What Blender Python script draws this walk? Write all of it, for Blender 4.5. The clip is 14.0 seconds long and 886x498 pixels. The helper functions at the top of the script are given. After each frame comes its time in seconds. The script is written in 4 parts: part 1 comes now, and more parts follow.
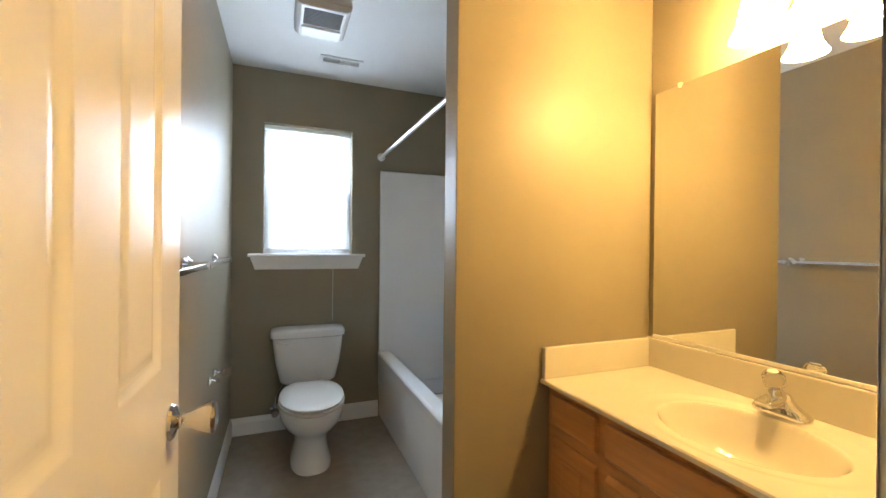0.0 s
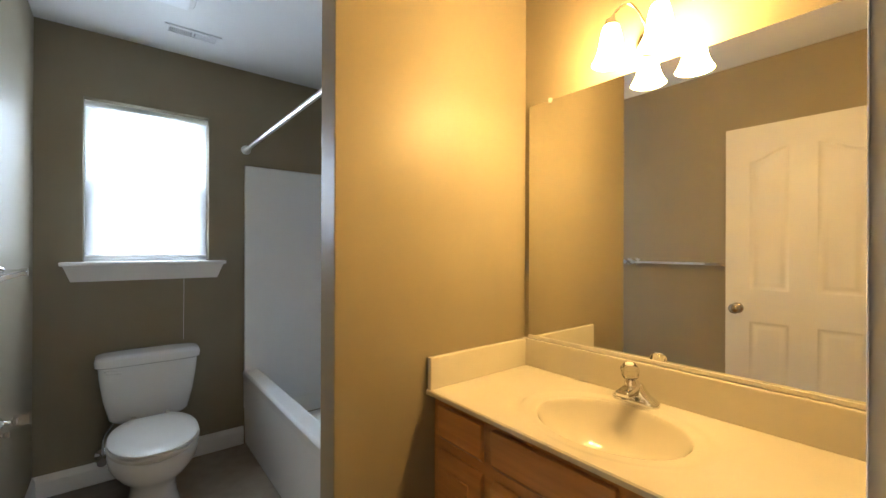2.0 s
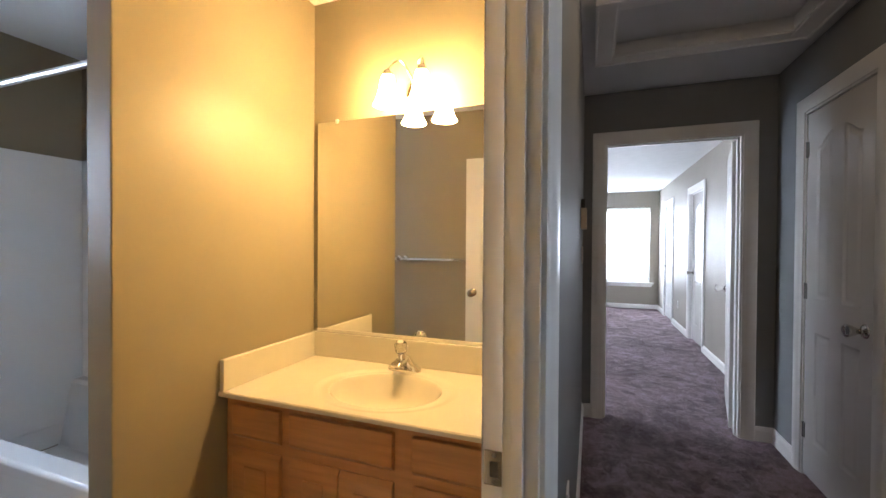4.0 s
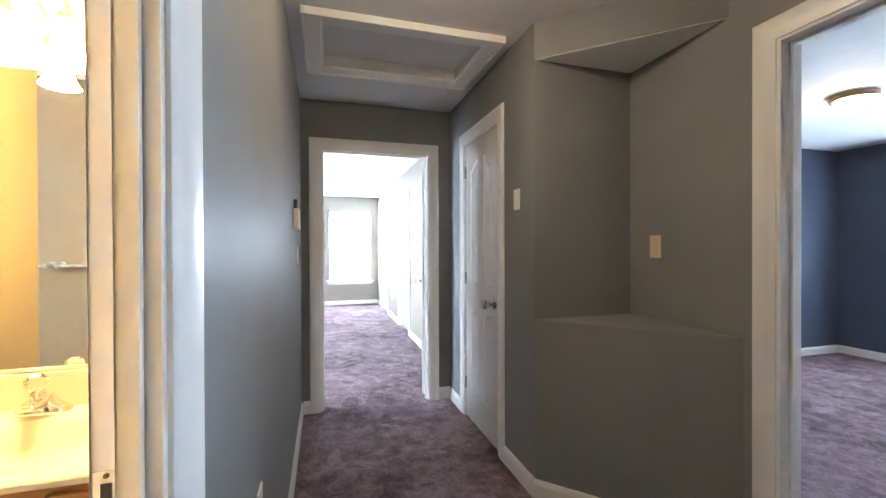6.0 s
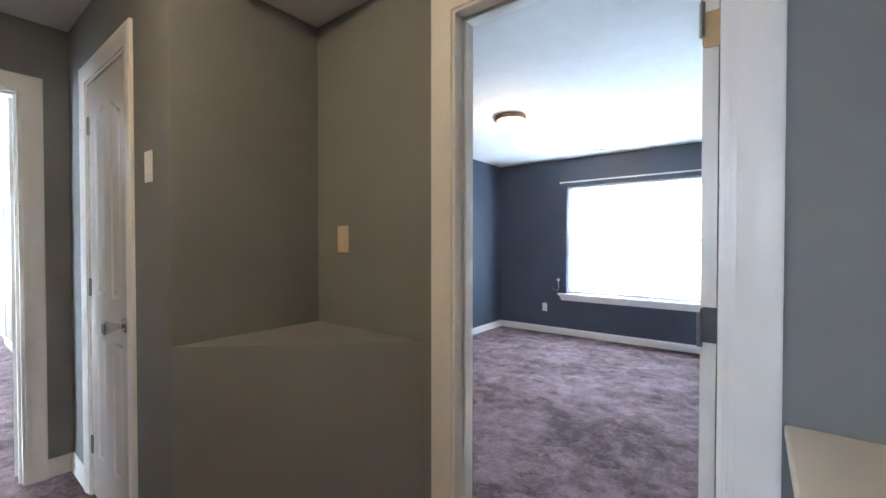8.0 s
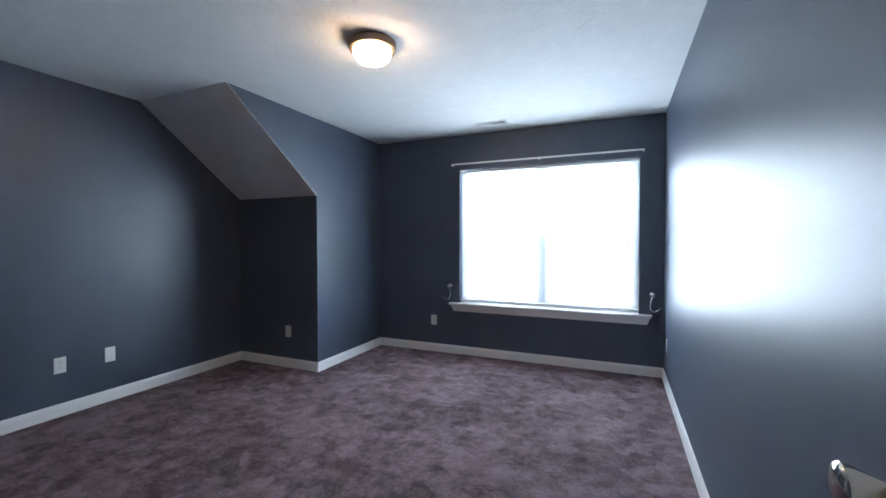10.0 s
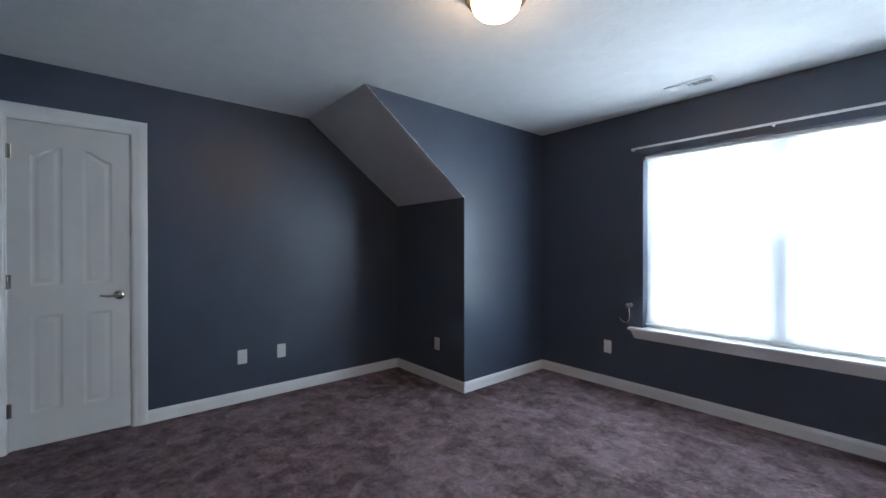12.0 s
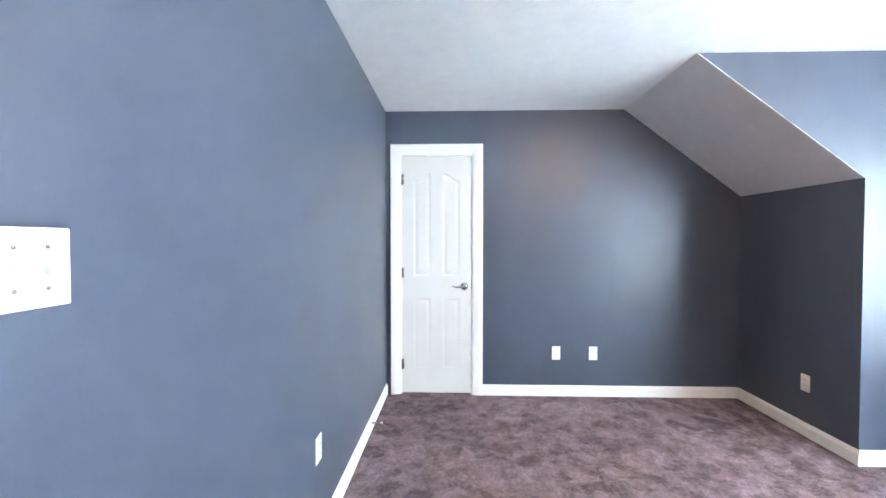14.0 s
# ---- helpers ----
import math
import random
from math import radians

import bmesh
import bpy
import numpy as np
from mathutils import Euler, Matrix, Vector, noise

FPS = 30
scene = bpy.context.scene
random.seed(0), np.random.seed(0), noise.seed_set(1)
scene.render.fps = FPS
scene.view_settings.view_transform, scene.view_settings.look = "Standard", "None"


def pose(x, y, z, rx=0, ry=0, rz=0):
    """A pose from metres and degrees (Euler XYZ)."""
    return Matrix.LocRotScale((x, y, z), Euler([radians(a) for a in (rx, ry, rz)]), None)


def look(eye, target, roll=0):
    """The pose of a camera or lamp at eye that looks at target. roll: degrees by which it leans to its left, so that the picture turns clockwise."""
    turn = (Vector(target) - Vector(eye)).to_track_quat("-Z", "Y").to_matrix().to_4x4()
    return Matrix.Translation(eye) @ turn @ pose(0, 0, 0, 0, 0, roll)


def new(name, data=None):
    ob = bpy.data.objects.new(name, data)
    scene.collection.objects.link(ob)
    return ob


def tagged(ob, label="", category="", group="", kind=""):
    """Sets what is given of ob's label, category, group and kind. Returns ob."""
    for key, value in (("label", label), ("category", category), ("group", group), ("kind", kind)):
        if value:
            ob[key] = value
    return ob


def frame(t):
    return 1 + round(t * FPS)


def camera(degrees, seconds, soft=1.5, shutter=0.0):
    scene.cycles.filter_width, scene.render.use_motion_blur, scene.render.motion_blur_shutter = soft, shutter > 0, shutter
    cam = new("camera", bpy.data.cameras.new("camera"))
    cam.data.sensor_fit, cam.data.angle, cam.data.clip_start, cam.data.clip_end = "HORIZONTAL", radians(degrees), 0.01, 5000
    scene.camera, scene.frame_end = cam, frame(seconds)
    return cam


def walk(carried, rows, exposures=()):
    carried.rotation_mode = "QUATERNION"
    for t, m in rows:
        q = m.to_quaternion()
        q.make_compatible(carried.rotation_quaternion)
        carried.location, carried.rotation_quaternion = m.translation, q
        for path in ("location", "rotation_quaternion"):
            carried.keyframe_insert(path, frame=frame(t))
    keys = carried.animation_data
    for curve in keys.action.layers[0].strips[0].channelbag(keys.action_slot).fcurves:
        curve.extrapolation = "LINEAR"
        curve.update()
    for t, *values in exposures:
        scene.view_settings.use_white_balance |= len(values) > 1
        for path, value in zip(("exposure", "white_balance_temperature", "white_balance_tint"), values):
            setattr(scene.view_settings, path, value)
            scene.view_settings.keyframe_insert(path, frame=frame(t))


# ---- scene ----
cam = camera(95.2, 14.0)
PATH = [
    (0, (0.857, -1.291, 1.254), (1.601, 0.565, 1.246), 0.6),
    (0.5, (0.883, -1.209, 1.26), (1.75, 0.593, 1.255), 0.3),
    (1, (0.894, -1.188, 1.259), (1.871, 0.557, 1.261), 0.3),
    (1.5, (0.898, -1.182, 1.262), (1.991, 0.494, 1.269), 0.4),
    (2, (0.892, -1.205, 1.274), (2.142, 0.351, 1.275), 0.2),
    (2.2, (0.805, -1.205, 1.284), (2.157, 0.27, 1.281), 0.1),
    (4.3, (0.661, -1.322, 1.312), (2.599, -0.814, 1.302), 0.3),
    (4.5, (0.68, -1.330, 1.298), (2.648, -0.960, 1.297), 0.2),
    (5, (0.66, -1.355, 1.304), (2.66, -1.336, 1.296), 0.2),
    (5.5, (0.642, -1.378, 1.304), (2.622, -1.645, 1.293), -0.0),
    (6, (0.626, -1.421, 1.301), (2.541, -1.985, 1.29), -0.2),
    (6.5, (0.585, -1.464, 1.287), (2.397, -2.301, 1.275), -0.3),
    (7, (0.584, -1.552, 1.291), (2.248, -2.655, 1.269), -0.1),
    (7.5, (0.711, -1.705, 1.285), (2.191, -3.049, 1.26), -0.1),
    (8, (0.909, -1.933, 1.283), (2.126, -3.52, 1.252), -0.0),
    (8.5, (1.075, -2.23, 1.29), (1.969, -4.019, 1.247), 0.2),
    (8.7, (1.138, -2.349, 1.278), (1.893, -4.201, 1.238), -0.0),
    (10.8, (1.39, -3.618, 1.263), (2.308, -5.394, 1.231), -0.1),
    (11, (1.408, -3.682, 1.265), (2.431, -5.4, 1.234), -0.0),
    (11.5, (1.434, -3.784, 1.271), (2.709, -5.324, 1.251), -0.0),
    (12, (1.429, -3.884, 1.269), (2.955, -5.177, 1.261), -0.0),
    (12.5, (1.459, -3.901, 1.271), (3.164, -4.947, 1.268), 0.0),
    (13, (1.497, -3.886, 1.294), (3.351, -4.637, 1.282), 0.0),
    (13.5, (1.526, -3.893, 1.314), (3.488, -4.279, 1.291), 0.1),
    (14, (1.551, -3.907, 1.34), (3.549, -3.847, 1.295), -0.0),
]
EXPOSURES = [(0, 0.18, 6750, 10), (1.0, 0.0, 6700, 10), (2.2, -0.12, 6650, 10), (4.3, 0.2, 6200, 16), (5.0, 0.55, 6250, 16), (5.5, 1.03, 6200, 15), (6.0, 1.52, 6000, 11),
             (6.5, 1.68, 6000, 9), (7.5, 1.75, 5950, 9), (8.0, 1.5, 6150, 10), (8.7, 1.1, 6400, 12), (10.8, 0.14, 6150, 10), (12.0, 0.14, 6350, 11), (12.5, 0.5, 6600, 11),
             (13, 1.34, 6650, 11), (13.5, 2.13, 6650, 11), (14, 2.4, 6750, 10)]
walk(cam, [(t, look(eye, target, roll)) for t, eye, target, roll in PATH], EXPOSURES)

# ---- world and large lights ----
world = bpy.data.worlds.new("world")
scene.world = world
world.use_nodes = True
wn = world.node_tree
sky = wn.nodes.new("ShaderNodeTexSky")
sky.sky_type, sky.sun_disc = "NISHITA", False
sky.sun_elevation, sky.sun_rotation = radians(50), radians(160)
wn.links.new(sky.outputs["Color"], wn.nodes["Background"].inputs["Color"])
wn.nodes["Background"].inputs["Strength"].default_value = 0.1


def window_light(name, m, sx, sy, watts, colour):
    data = bpy.data.lights.new(name, "AREA")
    data.shape, data.size, data.size_y, data.energy, data.color = "RECTANGLE", sx, sy, watts, colour
    ob = new(name, data)
    ob.matrix_world = m
    return ob


BED_SKY, BATH_SKY, FAR_SKY, FAR_SIDE_SKY = 79.0, 108.0, 190.0, 85.0
DAY = (0.63, 0.825, 1.0)
window_light("sky_light_bedroom", pose(2.058, -7.60, 1.335, -90, 0, 180), 1.86, 1.48, BED_SKY, DAY)
window_light("sky_light_bathroom", pose(1.04, 2.10, 1.82, -58, 0, 0), 0.70, 0.98, BATH_SKY, (0.60, 0.775, 1.0))
window_light("sky_light_far_bedroom", pose(10.46, -2.0, 1.62, 64, 0, 90), 0.92, 1.5, FAR_SKY, (0.76, 0.89, 1.0))
window_light("sky_light_far_side", pose(5.25, 1.15, 1.33, -90, 0, 0), 1.56, 1.5, FAR_SIDE_SKY, (0.78, 0.89, 1.0))


# ---- materials ----
def material(name, colour, rough=0.5, metal=0.0, vary=0.06, vary_scale=3.0, bump=0.0, bump_scale=200.0, spec=0.5, second=None, dist=0.002):
    m = bpy.data.materials.new(name)
    m.use_nodes = True
    nt = m.node_tree
    b = nt.nodes["Principled BSDF"]
    b.inputs["Roughness"].default_value, b.inputs["Metallic"].default_value = rough, metal
    b.inputs["Specular IOR Level"].default_value = spec
    co = nt.nodes.new("ShaderNodeTexCoord")
    n1 = nt.nodes.new("ShaderNodeTexNoise")
    n1.inputs["Scale"].default_value, n1.inputs["Detail"].default_value = vary_scale, 6
    nt.links.new(co.outputs["Object"], n1.inputs["Vector"])
    ramp = nt.nodes.new("ShaderNodeValToRGB")
    lo = tuple(c * (1 - vary) for c in colour) if second is None else second
    hi = tuple(min(1, c * (1 + vary)) for c in colour)
    ramp.color_ramp.elements[0].color, ramp.color_ramp.elements[1].color = (*lo, 1), (*hi, 1)
    ramp.color_ramp.elements[0].position, ramp.color_ramp.elements[1].position = 0.3, 0.7
    nt.links.new(n1.outputs["Fac"], ramp.inputs["Fac"])
    nt.links.new(ramp.outputs["Color"], b.inputs["Base Color"])
    if bump:
        n2 = nt.nodes.new("ShaderNodeTexNoise")
        n2.inputs["Scale"].default_value, n2.inputs["Detail"].default_value = bump_scale, 3
        nt.links.new(co.outputs["Object"], n2.inputs["Vector"])
        bp = nt.nodes.new("ShaderNodeBump")
        bp.inputs["Strength"].default_value, bp.inputs["Distance"].default_value = bump, dist
        nt.links.new(n2.outputs["Fac"], bp.inputs["Height"])
        nt.links.new(bp.outputs["Normal"], b.inputs["Normal"])
    return m


def emitter(name, colour, strength):
    m = bpy.data.materials.new(name)
    m.use_nodes = True
    b = m.node_tree.nodes["Principled BSDF"]
    b.inputs["Base Color"].default_value = (0.9, 0.88, 0.84, 1)
    b.inputs["Roughness"].default_value = 0.3
    b.inputs["Emission Color"].default_value, b.inputs["Emission Strength"].default_value = (*colour, 1), strength
    return m


BATH_WALL = material("bath_wall_paint", (0.266, 0.226, 0.156), 0.43, vary=0.04, bump=0.12, bump_scale=160, spec=0.28)
HALL_WALL = material("hall_wall_paint", (0.242, 0.25, 0.253), 0.62, vary=0.04, bump=0.12, bump_scale=160, spec=0.16)
BED_WALL = material("bedroom_wall_paint", (0.064, 0.081, 0.117), 0.40, vary=0.05, bump=0.12, bump_scale=160, spec=0.6)
FAR_WALL = material("far_room_wall_paint", (0.33, 0.292, 0.245), 0.5, vary=0.04, bump=0.1, bump_scale=160)
CEILING = material("ceiling_paint", (0.74, 0.74, 0.73), 0.8, vary=0.03, vary_scale=9, bump=0.5, bump_scale=36, dist=0.006)
SMOOTH_CEILING = material("smooth_ceiling_paint", (0.74, 0.74, 0.73), 0.7, vary=0.02, bump=0.2, bump_scale=60)
TRIM = material("white_trim_paint", (0.84, 0.83, 0.81), 0.32, vary=0.02, vary_scale=6)
DOOR_PAINT = material("white_door_paint", (0.70, 0.69, 0.665), 0.25, vary=0.02, vary_scale=5, bump=0.05, bump_scale=90)
VINYL = material("vinyl_floor", (0.27, 0.225, 0.17), 0.42, vary=0.12, vary_scale=14, bump=0.1, bump_scale=120)
PORCELAIN = material("white_porcelain", (0.80, 0.80, 0.79), 0.08, vary=0.01)
SEAT_PLASTIC = material("warm_white_seat_plastic", (0.66, 0.64, 0.59), 0.25, vary=0.015)
ACRYLIC = material("white_acrylic", (0.78, 0.78, 0.77), 0.2, vary=0.015)
MARBLE = material("cream_cultured_marble", (0.60, 0.565, 0.475), 0.08, vary=0.035, vary_scale=5)


def oak_material():
    m = material("honey_oak", (0.45, 0.222, 0.086), 0.36, vary=0.16, vary_scale=1.0, bump=0.12, bump_scale=60)
    nt = m.node_tree
    stretch = nt.nodes.new("ShaderNodeMapping")
    stretch.inputs["Scale"].default_value = (42.0, 3.0, 42.0)
    for link in list(nt.links):
        if link.from_node.type == "TEX_COORD":
            nt.links.new(link.from_socket, stretch.inputs["Vector"])
            nt.links.new(stretch.outputs[0], link.to_socket)
    for n in nt.nodes:
        if n.type == "TEX_NOISE" and n.inputs["Scale"].default_value > 50:
            n.inputs["Scale"].default_value = 3.0
    return m


OAK = oak_material()
CHROME = material("chrome", (0.82, 0.82, 0.83), 0.08, 1.0, vary=0.02)
NICKEL = material("satin_nickel", (0.60, 0.575, 0.54), 0.14, 1.0, vary=0.04)
BRASS = material("worn_brass", (0.42, 0.29, 0.15), 0.35, 1.0, vary=0.1, vary_scale=20)
STEEL = material("dull_steel", (0.22, 0.215, 0.21), 0.4, 1.0, vary=0.06)
DARK_HINGE = material("dark_bronze_hinge", (0.055, 0.050, 0.046), 0.42, vary=0.1, vary_scale=30)
BRONZE = material("brushed_bronze", (0.30, 0.215, 0.155), 0.45, 1.0, vary=0.06)
PLASTIC = material("white_plastic", (0.80, 0.79, 0.76), 0.32, vary=0.01)
ALMOND = material("almond_plastic", (0.72, 0.60, 0.45), 0.35, vary=0.02)
VENT_SHADE = material("vent_shade", (0.14, 0.14, 0.137), 0.7, vary=0.02)
ROD_METAL = material("satin_chrome_rod", (0.86, 0.86, 0.86), 0.3, 1.0, vary=0.02)
DARK = material("dark_slot", (0.02, 0.02, 0.02), 0.6, vary=0.02)
GRILLE = material("white_enamel", (0.72, 0.72, 0.71), 0.4, vary=0.02)
FRAME_VINYL = material("white_window_vinyl", (0.80, 0.81, 0.82), 0.35, vary=0.01)
MIRROR = material("mirror_silver", (0.90, 0.91, 0.88), 0.015, 1.0, vary=0.0)
CHANNEL = material("clear_channel", (0.70, 0.67, 0.60), 0.25, vary=0.03)
CAP_PAINT = material("white_cap_paint", (0.76, 0.72, 0.64), 0.4, vary=0.03, bump=0.06, bump_scale=80)
VANITY_GLASS = emitter("lit_frosted_glass", (1.0, 0.62, 0.215), 215.0)
VANITY_BULB = emitter("lit_bulb_glass", (1.0, 0.62, 0.215), 300.0)
DOME_GLASS = emitter("lit_dome_glass", (1.0, 0.66, 0.36), 46.0)
HALL_GLASS = emitter("lit_hall_dome_glass", (1.0, 0.74, 0.46), 27.0)


def carpet_material():
    m = bpy.data.materials.new("plush_carpet")
    m.use_nodes = True
    nt = m.node_tree
    b = nt.nodes["Principled BSDF"]
    b.inputs["Roughness"].default_value, b.inputs["Specular IOR Level"].default_value = 0.95, 0.08
    b.inputs["Sheen Weight"].default_value, b.inputs["Sheen Roughness"].default_value = 0.35, 0.5
    b.inputs["Sheen Tint"].default_value = (0.80, 0.69, 0.82, 1)
    co = nt.nodes.new("ShaderNodeTexCoord")

    def cloud(scale, detail, rough, distort):
        n = nt.nodes.new("ShaderNodeTexNoise")
        for key, value in (("Scale", scale), ("Detail", detail), ("Roughness", rough), ("Distortion", distort)):
            n.inputs[key].default_value = value
        nt.links.new(co.outputs["Object"], n.inputs["Vector"])
        return n

    def combine(op, p, q):
        n = nt.nodes.new("ShaderNodeMath")
        n.operation = op
        for k, s in enumerate((p, q)):
            if isinstance(s, float):
                n.inputs[k].default_value = s
            else:
                nt.links.new(s, n.inputs[k])
        return n.outputs[0]
    bend = cloud(22.0, 4, 0.6, 0.0)
    shift = nt.nodes.new("ShaderNodeVectorMath")
    shift.operation = "MULTIPLY_ADD"
    shift.inputs[1].default_value = (0.09, 0.09, 0.0)
    nt.links.new(bend.outputs["Color"], shift.inputs[0]), nt.links.new(co.outputs["Object"], shift.inputs[2])
    clump = nt.nodes.new("ShaderNodeTexVoronoi")
    clump.inputs["Scale"].default_value = 8.0
    nt.links.new(shift.outputs[0], clump.inputs["Vector"])
    flat = nt.nodes.new("ShaderNodeSeparateColor")
    nt.links.new(clump.outputs["Color"], flat.inputs[0])
    patch, tread, tuft, fibre = cloud(10.0, 8, 0.72, 0.0), cloud(1.6, 3, 0.5, 0.3), cloud(45.0, 4, 0.7, 0.2), cloud(330.0, 2, 0.6, 0.0)
    mixed = combine("ADD", combine("ADD", combine("MULTIPLY", patch.outputs["Fac"], 0.45), combine("MULTIPLY", tread.outputs["Fac"], 0.2)), combine("ADD", combine("MULTIPLY", tuft.outputs["Fac"], 0.27), combine("MULTIPLY", flat.outputs[0], 0.08)))
    ramp = nt.nodes.new("ShaderNodeValToRGB")
    el = ramp.color_ramp.elements
    el[0].position, el[0].color = 0.44, (0.092, 0.0605, 0.061, 1)
    el[1].position, el[1].color = 0.58, (0.230, 0.158, 0.1595, 1)
    el.new(0.51).color = (0.154, 0.103, 0.1035, 1)
    nt.links.new(mixed, ramp.inputs["Fac"])
    nap = combine("SUBTRACT", combine("MULTIPLY", mixed, 2.4), 0.85)
    nt.links.new(nap, b.inputs["Sheen Weight"])
    nt.links.new(ramp.outputs["Color"], b.inputs["Base Color"])
    height = combine("ADD", combine("MULTIPLY", patch.outputs["Fac"], 1.6), combine("ADD", tuft.outputs["Fac"], fibre.outputs["Fac"]))
    bp = nt.nodes.new("ShaderNodeBump")
    bp.inputs["Strength"].default_value, bp.inputs["Distance"].default_value = 0.8, 0.012
    nt.links.new(height, bp.inputs["Height"])
    nt.links.new(bp.outputs["Normal"], b.inputs["Normal"])
    return m


CARPET = carpet_material()


def clear_material(name, rough, colour, weight=1.0):
    m = bpy.data.materials.new(name)
    m.use_nodes = True
    b = m.node_tree.nodes["Principled BSDF"]
    b.inputs["Base Color"].default_value = (*colour, 1)
    b.inputs["Transmission Weight"].default_value, b.inputs["Roughness"].default_value, b.inputs["IOR"].default_value = weight, rough, 1.47
    return m


GLASS = clear_material("window_glass", 0.0, (0.97, 0.98, 0.98))
CRYSTAL = clear_material("clear_acrylic_knob", 0.02, (0.95, 0.94, 0.90), 0.95)


def shade_material():
    m = bpy.data.materials.new("sheer_white_shade")
    m.use_nodes = True
    nt = m.node_tree
    for n in list(nt.nodes):
        if n.type == "BSDF_PRINCIPLED":
            nt.nodes.remove(n)
    out = nt.nodes["Material Output"]
    a, t, mix = nt.nodes.new("ShaderNodeBsdfTranslucent"), nt.nodes.new("ShaderNodeBsdfTransparent"), nt.nodes.new("ShaderNodeMixShader")
    a.inputs["Color"].default_value = (0.85, 0.87, 0.9, 1)
    mix.inputs["Fac"].default_value = 0.27
    nt.links.new(t.outputs[0], mix.inputs[1]), nt.links.new(a.outputs[0], mix.inputs[2]), nt.links.new(mix.outputs[0], out.inputs["Surface"])
    return m


SHADE = shade_material()


# ---- building helpers ----
def box(bm, x0, x1, y0, y1, z0, z1, m=None):
    x0, x1, y0, y1, z0, z1 = min(x0, x1), max(x0, x1), min(y0, y1), max(y0, y1), min(z0, z1), max(z0, z1)
    v = [bm.verts.new((x, y, z)) for z in (z0, z1) for x, y in ((x0, y0), (x1, y0), (x1, y1), (x0, y1))]
    for q in ((3, 2, 1, 0), (4, 5, 6, 7), (0, 1, 5, 4), (1, 2, 6, 5), (2, 3, 7, 6), (3, 0, 4, 7)):
        bm.faces.new([v[k] for k in q])
    if m is not None:
        bmesh.ops.transform(bm, matrix=m, verts=v)
    return v


def prism(bm, pts, z0, z1, axis="z"):
    """A closed outline pushed from z0 to z1 along an axis."""
    def at(p, h):
        return {"z": (p[0], p[1], h), "x": (h, p[0], p[1]), "y": (p[0], h, p[1])}[axis]
    a, b = [bm.verts.new(at(p, z0)) for p in pts], [bm.verts.new(at(p, z1)) for p in pts]
    bm.faces.new(a[::-1]), bm.faces.new(b)
    for k in range(len(pts)):
        n = (k + 1) % len(pts)
        bm.faces.new((a[k], a[n], b[n], b[k]))
    bmesh.ops.recalc_face_normals(bm, faces=bm.faces)


def lathe(bm, profile, m=None, seg=24, cap=True):
    """Rings of (radius, height) joined about z."""
    rings = []
    for r, z in profile:
        rings.append([bm.verts.new((r * math.cos(2 * math.pi * k / seg), r * math.sin(2 * math.pi * k / seg), z)) for k in range(seg)])
    for a, b in zip(rings, rings[1:]):
        for k in range(seg):
            bm.faces.new((a[k], a[(k + 1) % seg], b[(k + 1) % seg], b[k]))
    if cap:
        bm.faces.new(rings[0][::-1]), bm.faces.new(rings[-1])
    if m is not None:
        bmesh.ops.transform(bm, matrix=m, verts=[v for r in rings for v in r])


def tube(bm, pts, r, seg=10):
    """A round bar along a line of points."""
    rings = []
    pts = [Vector(p) for p in pts]
    for k, p in enumerate(pts):
        d = (pts[min(k + 1, len(pts) - 1)] - pts[max(k - 1, 0)]).normalized()
        u = d.orthogonal().normalized() if abs(d.z) > 0.99 or k == 0 else u
        u = (u - d * u.dot(d)).normalized()
        w = d.cross(u)
        rr = r[k] if isinstance(r, (list, tuple)) else r
        rings.append([bm.verts.new(p + rr * (math.cos(a) * u + math.sin(a) * w)) for a in (2 * math.pi * i / seg for i in range(seg))])
    for a, b in zip(rings, rings[1:]):
        for k in range(seg):
            bm.faces.new((a[k], a[(k + 1) % seg], b[(k + 1) % seg], b[k]))
    bm.faces.new(rings[0][::-1]), bm.faces.new(rings[-1])


def part(name, bm, mat, parent=None, label="", bevel=0.0, smooth=False, segments=2):
    if bevel:
        bmesh.ops.remove_doubles(bm, verts=bm.verts, dist=1e-5)
        e = [e for e in bm.edges if len(e.link_faces) == 2 and e.calc_face_angle() > 0.6]
        bmesh.ops.bevel(bm, geom=e, offset=bevel, segments=segments, affect="EDGES", profile=0.5)
    bmesh.ops.recalc_face_normals(bm, faces=bm.faces)
    me = bpy.data.meshes.new(name)
    bm.to_mesh(me)
    bm.free()
    me.materials.append(mat)
    if smooth:
        me.shade_smooth()
        me.set_sharp_from_angle(angle=radians(40))
    ob = new(name, me)
    ob.parent = parent
    if label:
        ob["label"] = label
    return ob


def structure(name, bm, mat, label, category, bevel=0.0):
    return tagged(part(name, bm, mat, bevel=bevel), label, category, kind="structure")


def thing(name, m, label, category, group=""):
    ob = new(name)
    ob.empty_display_size = 0.1
    ob.matrix_world = m
    return tagged(ob, label, category, group)


